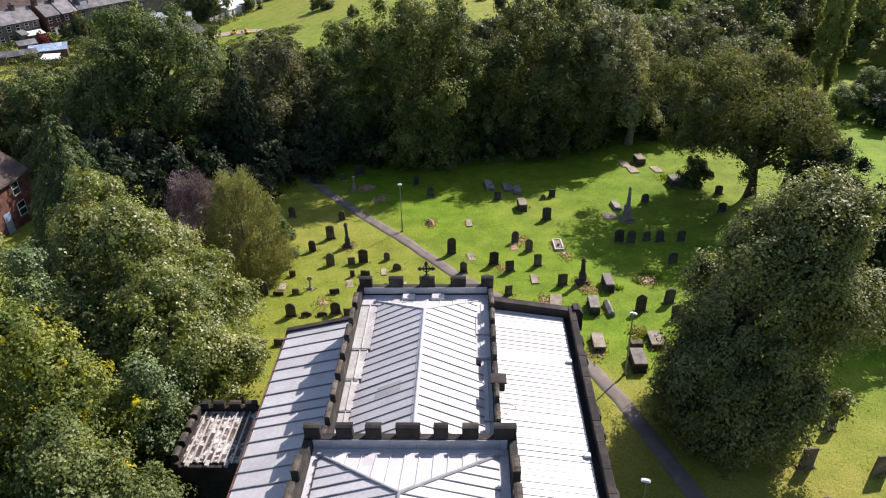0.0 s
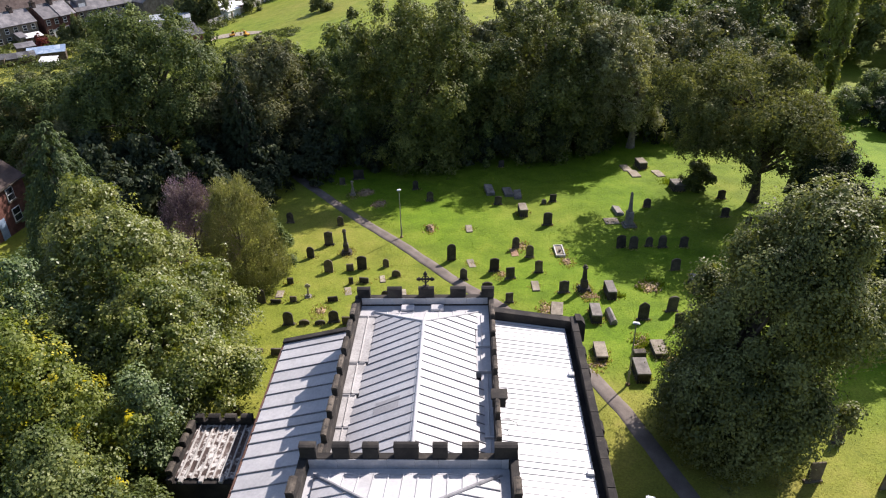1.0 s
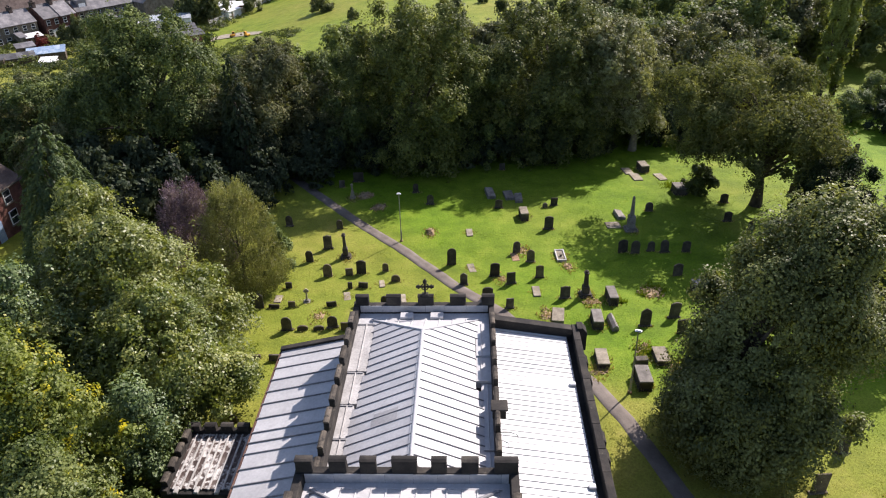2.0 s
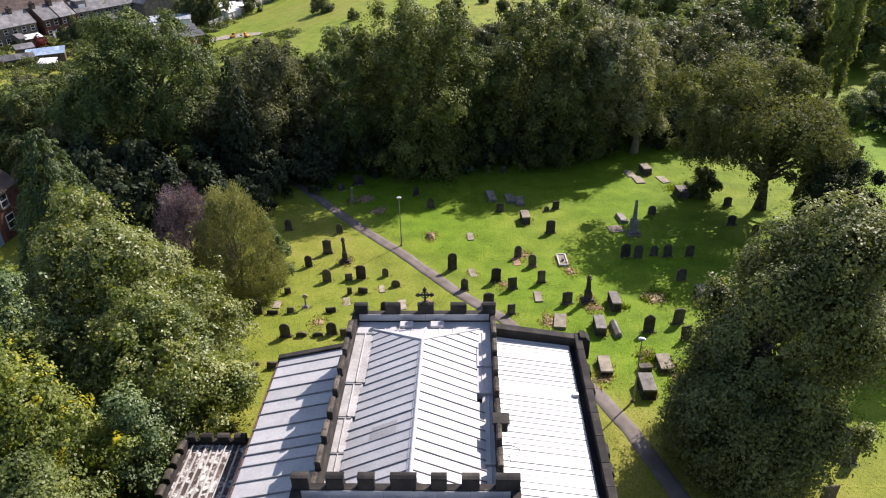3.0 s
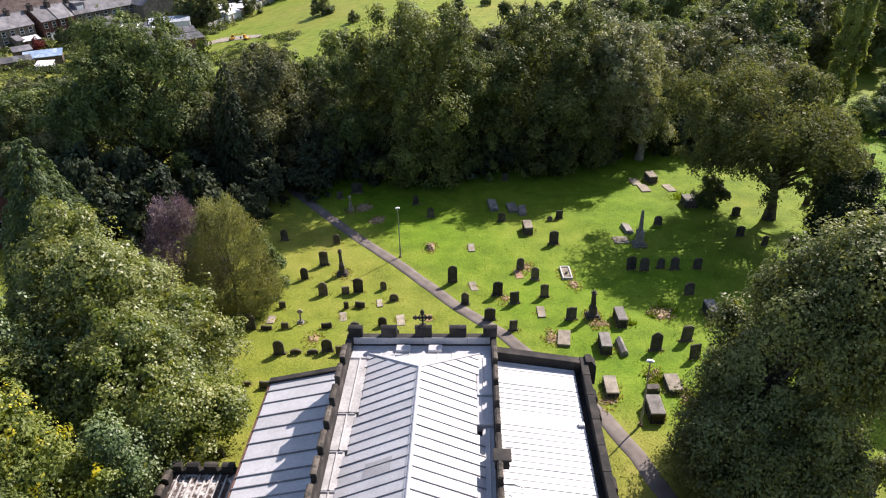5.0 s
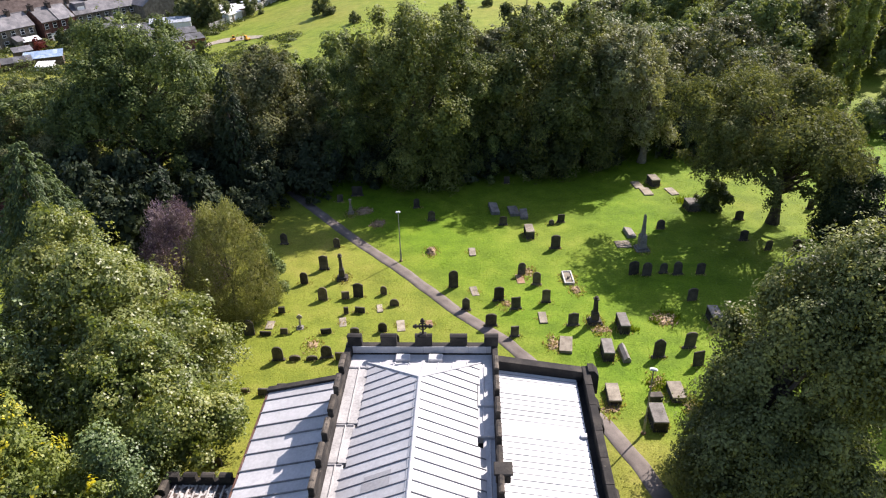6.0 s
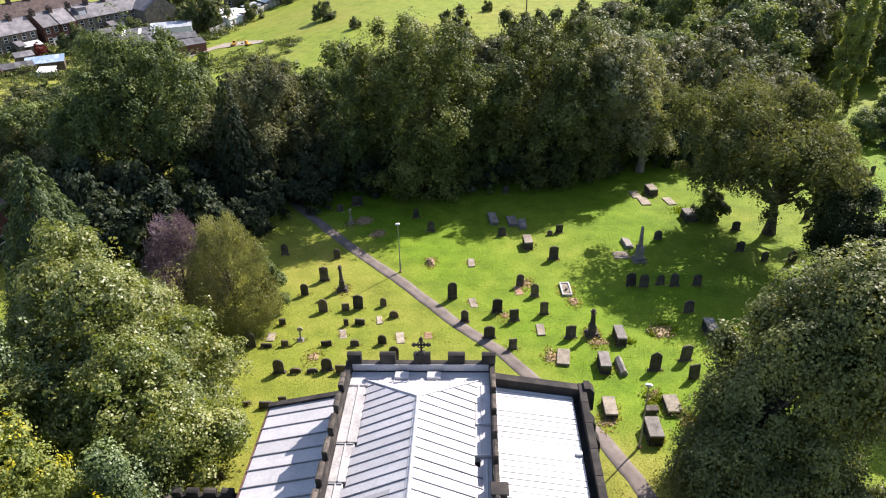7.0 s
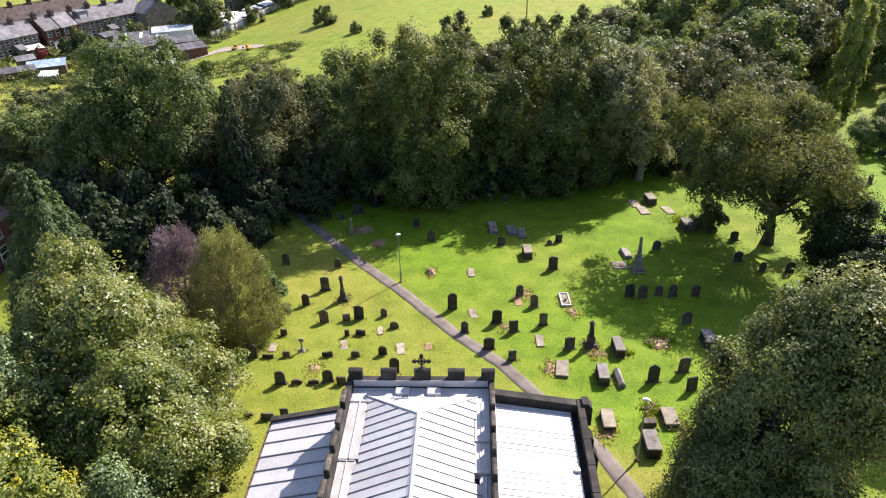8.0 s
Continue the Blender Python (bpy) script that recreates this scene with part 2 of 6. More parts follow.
LEAF_MAPLE_GREEN = leaf_material("green_sycamore_leaves", (0.064, 0.096, 0.0218), (0.159, 0.198, 0.0438), (0.339, 0.343, 0.0911), (0.279, 0.274, 0.0546), 0.64, 0.9, 0.36)
LEAF_ASH = leaf_material("ash_leaves", (0.0633, 0.0943, 0.0269), (0.158, 0.198, 0.0484), (0.307, 0.342, 0.0875), (0.651, 0.552, 0.0269), 0.56, 0.45, 0.4)
LEAF_ASH_GREEN = leaf_material("green_ash_leaves", (0.0481, 0.075, 0.0253), (0.128, 0.165, 0.0517), (0.257, 0.29, 0.0978), (0.321, 0.3, 0.0575), 0.66, 0.45, 0.36)
LEAF_BLUE = leaf_material("blue_green_leaves", (0.0515, 0.0837, 0.0333), (0.137, 0.193, 0.0774), (0.29, 0.346, 0.148), None, 0.6, 0.5, 0.22)
LEAF_DARK = leaf_material("dark_leaves", (0.0585, 0.0745, 0.0166), (0.135, 0.152, 0.0304), (0.259, 0.265, 0.058), None, 0.6, 0.15, 0.32)
LEAF_OLIVE = leaf_material("olive_leaves", (0.047, 0.057, 0.023), (0.12, 0.133, 0.048), (0.228, 0.235, 0.09), (0.205, 0.185, 0.052), 0.64, 0.04, 0.3)
LEAF_WOOD = leaf_material("woodland_leaves", (0.0293, 0.0454, 0.0195), (0.0799, 0.11, 0.039), (0.213, 0.254, 0.0766), (0.201, 0.235, 0.0625), 0.6, 0.15, 0.2)
LEAF_CHESTNUT = leaf_material("chestnut_leaves", (0.0377, 0.0509, 0.019), (0.104, 0.127, 0.0379), (0.248, 0.265, 0.0792), (0.248, 0.239, 0.058), 0.63, 0.15, 0.22)
LEAF_HOLLY = leaf_material("holly_leaves", (0.0168, 0.0255, 0.017), (0.0386, 0.0532, 0.0306), (0.102, 0.121, 0.0611), None, 0.6, 0.1, 0.12)
LEAF_BEECH = leaf_material("beech_leaves", (0.0318, 0.0436, 0.019), (0.0899, 0.109, 0.0356), (0.243, 0.253, 0.0783), (0.275, 0.243, 0.0557), 0.64, 0.15, 0.2)
LEAF_ELM = leaf_material("elm_leaves", (0.0611, 0.0685, 0.0354), (0.121, 0.13, 0.0613), (0.22, 0.218, 0.105), (0.209, 0.178, 0.0589), 0.62, 0.12, 0.2)
LEAF_SILVER = leaf_material("silvery_leaves", (0.092, 0.102, 0.049), (0.216, 0.225, 0.114), (0.399, 0.4, 0.229), (0.46, 0.348, 0.0981), 0.66, 0.2, 0.3)
LEAF_SPRUCE = leaf_material("spruce_sprays", (0.0151, 0.0255, 0.0145), (0.0367, 0.0549, 0.0261), (0.081, 0.103, 0.0464), None, 0.6, 0.3, 0.18)
LEAF_GARDEN = leaf_material("garden_leaves", (0.04, 0.055, 0.02), (0.085, 0.11, 0.035), (0.17, 0.19, 0.06), (0.12, 0.1, 0.05), 0.66, 0.3, 0.3, 0.12)
LEAF_THORN = leaf_material("hawthorn_leaves", (0.05, 0.062, 0.028), (0.11, 0.13, 0.055), (0.2, 0.215, 0.09), (0.2, 0.17, 0.08), 0.62, 0.15, 0.25)
LEAF_RED = leaf_material("red_leaves", (0.06, 0.012, 0.012), (0.13, 0.028, 0.024), (0.22, 0.06, 0.05), None, 0.6, 0.2, 0.25)
LEAF_FAR = leaf_material("far_leaves", (0.07, 0.098, 0.034), (0.15, 0.185, 0.062), (0.25, 0.285, 0.1), (0.26, 0.25, 0.08), 0.62, 0.12, 0.3)
LEAF_GREY = leaf_material("grey_green_leaves", (0.0684, 0.0941, 0.0327), (0.132, 0.171, 0.0654), (0.228, 0.281, 0.118), None, 0.6, 0.15, 0.25)
LEAF_LIME = leaf_material("lime_leaves", (0.051, 0.0671, 0.0248), (0.127, 0.145, 0.0491), (0.269, 0.291, 0.109), (0.284, 0.277, 0.0435), 0.62, 0.3, 0.26)
LEAF_PURPLE = leaf_material("purple_leaves", (0.0828, 0.0502, 0.08), (0.166, 0.117, 0.163), (0.324, 0.264, 0.304), None, 0.6, 0.3, 0.2)
LEAF_WILLOW = leaf_material("willow_leaves", (0.104, 0.123, 0.0512), (0.194, 0.208, 0.0854), (0.346, 0.332, 0.153), (0.277, 0.246, 0.137), 0.6, 0.4, 0.34)
LEAF_CYPRESS = leaf_material("cypress_sprays", (0.0405, 0.0675, 0.0308), (0.0864, 0.125, 0.0532), (0.169, 0.213, 0.0868), None, 0.6, 0.3, 0.22)
LEAF_YEW = leaf_material("yew_sprays", (0.0139, 0.0246, 0.0112), (0.0308, 0.0462, 0.0196), (0.0693, 0.0893, 0.035), None, 0.6, 0.1, 0.12)
LEAF_POPLAR = leaf_material("poplar_leaves", (0.126, 0.155, 0.0364), (0.224, 0.257, 0.065), (0.364, 0.385, 0.111), None, 0.6, 0.4, 0.38)
BLADE = leaf_material("grass_blades", (0.09, 0.14, 0.009), (0.14, 0.2, 0.013), (0.2, 0.255, 0.026), (0.22, 0.22, 0.05), 0.62, 0.2, 0.35, 0.5)
DRY_BLADE = leaf_material("dry_grass_blades", (0.22, 0.185, 0.07), (0.34, 0.285, 0.12), (0.46, 0.4, 0.2), (0.16, 0.19, 0.035), 0.55, 0.15, 0.35, 1.0)


# ---------------------------------------------------------------- building helpers
def mesh_from(name, verts, faces, material, smooth=False):
    me = bpy.data.meshes.new(name)
    me.from_pydata([tuple(v) for v in verts], [], [tuple(f) for f in faces])
    me.materials.append(material)
    if smooth:
        me.polygons.foreach_set("use_smooth", [True] * len(me.polygons))
    return me


def part(name, bm, material, parent, label="", at=None):
    """One mesh object under a thing or a part."""
    if isinstance(bm, bmesh.types.BMesh):
        me = bpy.data.meshes.new(name)
        bmesh.ops.recalc_face_normals(bm, faces=bm.faces)
        bm.to_mesh(me)
        bm.free()
        me.materials.append(material)
    else:
        me = bm
    ob = new(name, me)
    ob.parent = parent
    if at is not None:
        ob.matrix_basis = at
    if label:
        tagged(ob, label)
    return ob


def thing(name, m, label, category, group="", kind=""):
    ob = new(name)
    ob.empty_display_size = 0.2
    ob.matrix_basis = m
    return tagged(ob, label, category, group, kind)


def box(bm, x0, y0, z0, x1, y1, z1, bevel=0.0, m=None):
    vs = [bm.verts.new((x, y, z)) for z in (z0, z1) for x, y in ((x0, y0), (x1, y0), (x1, y1), (x0, y1))]
    fs = [bm.faces.new([vs[i] for i in q]) for q in ((3, 2, 1, 0), (4, 5, 6, 7), (0, 1, 5, 4), (1, 2, 6, 5), (2, 3, 7, 6), (3, 0, 4, 7))]
    if bevel:
        es = list({e for f in fs for e in f.edges})
        out = bmesh.ops.bevel(bm, geom=es, offset=bevel, segments=1, affect="EDGES")
        vs = [v for v in out["verts"]] + [v for v in vs if v.is_valid]
        vs = list(dict.fromkeys(vs))
    if m is not None:
        bmesh.ops.transform(bm, matrix=m, verts=vs)
    return vs


def prism(bm, outline, y0, y1):
    """A slab with an outline in x and z, from y0 to y1."""
    a = [bm.verts.new((x, y0, z)) for x, z in outline]
    b = [bm.verts.new((x, y1, z)) for x, z in outline]
    bm.faces.new(a)
    bm.faces.new(b[::-1])
    n = len(a)
    for i in range(n):
        bm.faces.new((a[i], a[(i + 1) % n], b[(i + 1) % n], b[i]))
    return a + b


def tube(bm, rings, sides=8):
    """A closed tube through rings of (centre, radius)."""
    loops = []
    for i, (c, r) in enumerate(rings):
        d = (Vector(rings[min(i + 1, len(rings) - 1)][0]) - Vector(rings[max(i - 1, 0)][0])).normalized()
        u = d.orthogonal().normalized() if abs(d.z) < 0.95 else Vector((1, 0, 0))
        u = (u - d * u.dot(d)).normalized()
        w = d.cross(u)
        loops.append([bm.verts.new(Vector(c) + (u * math.cos(a) + w * math.sin(a)) * r) for a in (2 * math.pi * k / sides for k in range(sides))])
    for p, q in zip(loops, loops[1:]):
        for k in range(sides):
            bm.faces.new((p[k], p[(k + 1) % sides], q[(k + 1) % sides], q[k]))
    bm.faces.new(loops[0][::-1])
    bm.faces.new(loops[-1])


def plate(bm, ring, thick):
    """A flat piece with the given outline on top, thick deep."""
    top = [bm.verts.new(p) for p in ring]
    low = [bm.verts.new((p[0], p[1], p[2] - thick)) for p in ring]
    bm.faces.new(top)
    bm.faces.new(low[::-1])
    for i in range(len(top)):
        j = (i + 1) % len(top)
        bm.faces.new((top[i], top[j], low[j], low[i]))


def smoothstep(v):
    v = min(max(v, 0.0), 1.0)
    return v * v * (3 - 2 * v)


def gz(x, y):
    """The ground's height: a churchyard that falls gently to the wood, level fields behind it, a hollow with the houses."""
    if y < 85:
        z = 0.45 - 0.045 * (max(y, 18) - 37)
    else:
        z = -1.71 - 0.4 * smoothstep((y - 85) / 40)
    z -= 8.0 * smoothstep((-x - 15) / 60) * smoothstep((y - 95) / 70)
    z += 30 * smoothstep((y - 320) / 900)
    near = 1.0 - smoothstep((abs(y - 50) - 50) / 30)
    z += 0.09 * near * noise.noise((x * 0.13, y * 0.13, 3.0)) + 0.03 * near * noise.noise((x * 0.6, y * 0.6, 7.0))
    return z


# ---------------------------------------------------------------- ground
def build_ground():
    xs = np.concatenate([np.linspace(-2500, -160, 10), np.arange(-130, -45, 5.0), np.arange(-45, 60, 1.0), np.arange(60, 200, 5.0), np.linspace(230, 2500, 10)])
    ys = np.concatenate([np.linspace(-2500, -60, 8), np.arange(-30, 10, 4.0), np.arange(10, 100, 1.0), np.arange(100, 260, 4.0), np.linspace(290, 2500, 14)])
    verts = [(x, y, gz(x, y)) for y in ys for x in xs]
    n = len(xs)
    faces = [(j * n + i, j * n + i + 1, (j + 1) * n + i + 1, (j + 1) * n + i) for j in range(len(ys) - 1) for i in range(n - 1)]
    ob = new("ground", mesh_from("ground", verts, faces, GRASS, True))
    tagged(ob, "mown green churchyard grass with dry yellowish patches", "ground", kind="structure")


def build_footpath():
    """The asphalt footpath: from the wood past the lamps to the south side of the church."""
    bends = [(-20.0, 74.5), (-14.7, 67.4), (-10.75, 62.3), (-5.5, 55.96), (-0.64, 49.5), (2.6, 46.0), (8.45, 37.1), (9.9, 33.6), (10.9, 30.6), (12.6, 25.0), (13.5, 18.0)]
    line = []
    for (ax, ay), (bx, by) in zip(bends, bends[1:]):
        k = max(2, int(math.hypot(bx - ax, by - ay) / 0.5))
        line += [(ax + (bx - ax) * i / k, ay + (by - ay) * i / k) for i in range(k)]
    verts, faces = [], []
    for i, (x, y) in enumerate(line):
        x0, y0 = line[max(i - 3, 0)]
        x1, y1 = line[min(i + 3, len(line) - 1)]
        d = math.hypot(x1 - x0, y1 - y0)
        nx, ny = (y1 - y0) / d, -(x1 - x0) / d
        for s, lift in ((-0.58, -0.05), (-0.53, 0.03), (-0.2, 0.045), (0.2, 0.045), (0.53, 0.03), (0.58, -0.05)):
            s += 0.05 * noise.noise((i * 0.35, s * 3, 1.0))
            verts.append((x + nx * s, y + ny * s, gz(x + nx * s, y + ny * s) + lift))
        if i:
            for k in range(5):
                faces.append((6 * i - 6 + k, 6 * i - 5 + k, 6 * i + 1 + k, 6 * i + k))
    ob = new("footpath", mesh_from("footpath", verts, faces, ASPHALT, True))
    tagged(ob, "narrow grey asphalt footpath through the churchyard grass", "path", kind="structure")


build_ground()
build_footpath()


# ---------------------------------------------------------------- church
def slope_sheets(parent, a, b, y0, y1, step, material, roll_material, hip=None, roll=0.05, cuts=None, foot=None):
    """Sheets of metal between rolls that run down the slope from a = (x, z) at the eaves to b = (x, z) at the top.
    hip: where the upper end is cut back, from (y, share) to (y, share) of the slope; cuts: the seams where their step varies;
    foot: the share of the slope at which the sheets begin, by y."""
    def upper(y):
        if not hip or y <= hip[0]:
            return 1.0
        return max(0.0, 1.0 - (y - hip[0]) / (hip[1] - hip[0]))

    def at(s, y, up=0.0):
        return (a[0] + (b[0] - a[0]) * s, y, a[1] + (b[1] - a[1]) * s + up)

    lines = cuts or [y0 + step * k for k in range(int((y1 - y0 - 0.05) / step) + 1)] + [y1]
    for y, ye in zip(lines, lines[1:]):
        s0 = foot((y + ye) / 2) if foot else 0.0
        jit = random.uniform(-0.012, 0.012)
        bm = bmesh.new()
        ua, ub = upper(y), upper(ye)
        ring = [at(s0, y, jit), at(s0, ye, -jit), at(max(ub, s0 + 0.02), ye, -jit), at(max(ua, s0 + 0.02), y, jit)]
        if hip and y < hip[0] < ye:
            ring.insert(3, at(1.0, hip[0], 0.0))
        top = [bm.verts.new(p) for p in ring]
        low = [bm.verts.new((p[0], p[1], p[2] - 0.05)) for p in ring]
        bm.faces.new(top)
        bm.faces.new(low[::-1])
        for i in range(len(top)):
            j = (i + 1) % len(top)
            bm.faces.new((top[i], top[j], low[j], low[i]))
        part("roof_sheet", bm, material, parent)
        if y > lines[0] + 0.05 and ua > s0 + 0.06:
            bm = bmesh.new()
            half, high = roll / 2, roll * 0.95
            p, q = Vector(at(s0 - 0.01, y)), Vector(at(ua, y))
            prof = [(-half, -0.03), (-half, high * 0.8), (-half * 0.5, high), (half * 0.5, high), (half, high * 0.8), (half, -0.03)]
            va = [bm.verts.new((p.x, p.y + u, p.z + w)) for u, w in prof]
            vb = [bm.verts.new((q.x, q.y + u, q.z + w)) for u, w in prof]
            bm.faces.new(va)
            bm.faces.new(vb[::-1])
            for i in range(6):
                bm.faces.new((va[i], va[(i + 1) % 6], vb[(i + 1) % 6], vb[i]))
            part("roof_roll", bm, roll_material, parent)


def rail(bm, p, q, w, h):
    """A round-shouldered strip from p to q, w wide and h high."""
    p, q = Vector(p), Vector(q)
    d = (q - p).normalized()
    s = Vector((-d.y, d.x, 0)).normalized()
    prof = [(-w / 2, -0.03), (-w / 2, h * 0.5), (-w / 5, h), (w / 5, h), (w / 2, h * 0.5), (w / 2, -0.03)]
    va = [bm.verts.new(p + s * u + Vector((0, 0, v))) for u, v in prof]
    vb = [bm.verts.new(q + s * u + Vector((0, 0, v))) for u, v in prof]
    bm.faces.new(va)
    bm.faces.new(vb[::-1])
    for i in range(6):
        bm.faces.new((va[i], va[(i + 1) % 6], vb[(i + 1) % 6], vb[i]))


def stone_block(x0, y0, z0, x1, y1, z1, bevel=0.03, worn=0.015):
    bm = bmesh.new()
    box(bm, x0, y0, z0, x1, y1, z1, bevel)
    for v in bm.verts:
        v.co += Vector((random.uniform(-worn, worn), random.uniform(-worn, worn), random.uniform(-worn, worn)))
    return bm


def merlon(parent, x0, y0, x1, y1, z0, z1):
    """One merlon: a block and a weathered coping stone, a little proud of it."""
    lean = random.uniform(-0.015, 0.015)
    ob = part("merlon", stone_block(x0, y0, z0 - 0.02, x1, y1, z1 - 0.1 + lean), STONE, parent)
    along_x = (x1 - x0) > (y1 - y0)
    bm = bmesh.new()
    e = 0.006
    if along_x:
        mid = (y0 + y1) / 2
        outline = [(y0 - e, z1 - 0.1), (y0 - e, z1 - 0.05), (mid - 0.05, z1 + lean), (mid + 0.05, z1 + lean), (y1 + e, z1 - 0.05), (y1 + e, z1 - 0.1)]
        vs = prism(bm, outline, x0 - e, x1 + e)
        for v in vs:
            v.co = Vector((v.co.y, v.co.x, v.co.z))
    else:
        mid = (x0 + x1) / 2
        outline = [(x0 - e, z1 - 0.1), (x0 - e, z1 - 0.05), (mid - 0.05, z1 + lean), (mid + 0.05, z1 + lean), (x1 + e, z1 - 0.05), (x1 + e, z1 - 0.1)]
        prism(bm, outline, y0 - e, y1 + e)
    part("coping_stone", bm, COPING if not along_x else STONE, ob)


def build_church():
    church = thing("church", pose(0, 0, 0), "old sooty sandstone church with battlements and pale lead roofs", "church")
    # ---- walls
    base = -0.5
    part("nave_wall", stone_block(-6.2, 19.9, base, 1.5, 33.08, 9.22, 0.05, 0.0), STONE, church)
    part("tower_wall", stone_block(-6.55, 10.5, base, 2.03, 19.98, 10.72, 0.05, 0.0), STONE, church)
    bm = bmesh.new()
    prism(bm, [(-10.75, base), (-6.21, base), (-6.21, 7.3), (-10.75, 6.28)], 10.5, 33.42)
    part("north_aisle_wall", bm, STONE, church)
    bm = bmesh.new()
    prism(bm, [(1.52, base), (6.28, base), (6.28, 7.55), (5.6, 7.55), (5.55, 7.7), (1.52, 8.28)], 10.5, 33.0)
    part("south_aisle_wall", bm, STONE, church)
    # ---- nave roof
    roof = part("nave_roof", stone_block(-4.83, 20.0, 9.2, 0.42, 31.9, 9.45, 0.0, 0.0), LEAD, church, "hipped pale lead roof with rolled seams")
    ridge_x, ridge_z, eave_z = -2.18, 10.83, 9.52
    slope_sheets(roof, (-5.3, 9.42), (ridge_x, ridge_z), 20.02, 31.95, 0.57, LEAD, ROLL, (29.4, 32.05), foot=lambda y: 0.127 if 27.7 < y < 31.0 else 0.07 if y > 25.4 else 0.0)
    slope_sheets(roof, (0.8, 9.48), (ridge_x, ridge_z), 20.02, 31.95, 0.57, LEAD, ROLL, (29.4, 32.05), foot=lambda y: 0.11 if 26.3 < y < 30.1 else 0.0)
    apex = (ridge_x, 29.4, ridge_z)
    for i in range(8):       # the hipped end
        f0, f1 = i / 8, (i + 1) / 8
        bm = bmesh.new()

        def on_hip(f):
            s = 1 - abs(f - 0.5) * 2
            x = -5.08 + 5.8 * f
            return (x, 32.05 - 2.65 * s, eave_z + (ridge_z - eave_z) * s)
        ring = [(-5.08 + 5.8 * f0, 32.07, eave_z - 0.01), (-5.08 + 5.8 * f1, 32.07, eave_z - 0.01), on_hip(f1), on_hip(f0)]
        if i == 0:
            ring = ring[:3]
        if i == 7:
            ring = [ring[0], ring[1], ring[3]]
        plate(bm, ring, 0.04)
        part("roof_sheet", bm, LEAD, roof)
        if 0 < i < 8:
            bm = bmesh.new()
            rail(bm, ring[0], on_hip(f0), 0.07, 0.05)
            part("roof_roll", bm, LEAD, roof)
    bm = bmesh.new()
    rail(bm, (ridge_x, 20.0, ridge_z), apex, 0.16, 0.06)
    part("ridge_roll", bm, LEAD, roof)
    y = 20.05
    while y < 29.3:       # lead dressed over the ridge
        ye = min(y + 1.5, 29.35)
        bm = bmesh.new()
        drop = (ridge_z - eave_z) / (ridge_x + 5.2) * 0.3
        plate(bm, ((ridge_x - 0.18, y, ridge_z - drop * 0.6 + 0.02), (ridge_x - 0.01, y, ridge_z + 0.04), (ridge_x - 0.01, ye - 0.015, ridge_z + 0.04), (ridge_x - 0.18, ye - 0.015, ridge_z - drop * 0.6 + 0.02)), 0.03)
        part("ridge_flashing", bm, LEAD, roof)
        y = ye
    for x in (-5.08, 0.72):
        bm = bmesh.new()
        rail(bm, apex, (x, 32.02, eave_z), 0.09, 0.05)
        part("hip_roll", bm, LEAD, roof)
    # duller pieces of sheet that were laid later as a repair
    slope = (ridge_z - eave_z) / (ridge_x + 5.08)
    for ya, yb, xa, xb in ((23.475, 23.975, -4.2, -3.02), (24.045, 24.26, -4.12, -3.0)):
        bm = bmesh.new()
        plate(bm, [(x, y, eave_z + (x + 5.08) * slope + 0.018) for x, y in ((xa, ya), (xb, ya), (xb, yb), (xa, yb))], 0.012)
        part("repair_patch", bm, DULL_LEAD, roof, "darker grey lead repair patch")
    # ---- gutters behind the parapets: stepped boards clad in lead
    gutter = part("nave_gutter", stone_block(-5.89, 31.62, 9.2, 1.23, 32.72, 9.46, 0.0, 0.0), LEAD, church)
    for y0, y1, xe, z in ((20.0, 23.35, -5.24, 9.39), (23.35, 25.45, -5.22, 9.43), (25.45, 27.7, -5.03, 9.5), (27.7, 31.6, -4.86, 9.57)):
        part("gutter_bay", stone_block(-5.89, y0, 9.2, xe, y1 - 0.01, z, 0.01, 0.0), GUTTER_LEAD, gutter)
        bm = bmesh.new()
        rail(bm, ((xe - 5.89) / 2, y0, z), ((xe - 5.89) / 2, y1 - 0.05, z), 0.07, 0.06)
        part("roof_roll", bm, GUTTER_LEAD, gutter)
        bm = bmesh.new()
        box(bm, -5.88, y1 - 0.1, z, xe - 0.06, y1 - 0.02, z + 0.05)
        part("gutter_lip", bm, ROLL, gutter)
    for y0, y1, xs, z in ((20.0, 22.6, 0.74, 9.44), (22.6, 26.9, 0.72, 9.47), (26.9, 28.8, 0.44, 9.57), (28.8, 31.6, 0.5, 9.6)):
        part("gutter_bay", stone_block(xs, y0, 9.2, 1.23, y1 - 0.01, z, 0.01, 0.0), LEAD, gutter)
        bm = bmesh.new()
        box(bm, xs + 0.02, y0 + 0.02, z, 1.22, y0 + 0.1, z + 0.05)
        part("gutter_lip", bm, LEAD, gutter)
        bm = bmesh.new()
        rail(bm, (xs + 0.3, y0 + 0.1, z), (xs + 0.3, y1 - 0.05, z), 0.06, 0.05)
        part("roof_roll", bm, LEAD, gutter)
    # raised lead rolls at the foot of the hipped end
    for x in (-3.2, -1.55):
        bm = bmesh.new()
        box(bm, x - 0.42, 32.0, 9.44, x + 0.3, 32.5, 9.72, 0.03)
        part("gutter_box", bm, LEAD, gutter)
    # ---- nave parapet
    par = part("nave_parapet", stone_block(-6.22, 32.76, 9.2, 1.52, 33.1, 9.98, 0.02, 0.0), STONE, church)
    part("parapet_course", stone_block(-6.22, 19.99, 9.2, -5.9, 32.655, 9.98, 0.02, 0.0), STONE, par)
    part("parapet_course", stone_block(1.24, 19.99, 9.2, 1.52, 32.655, 9.98, 0.02, 0.0), STONE, par)
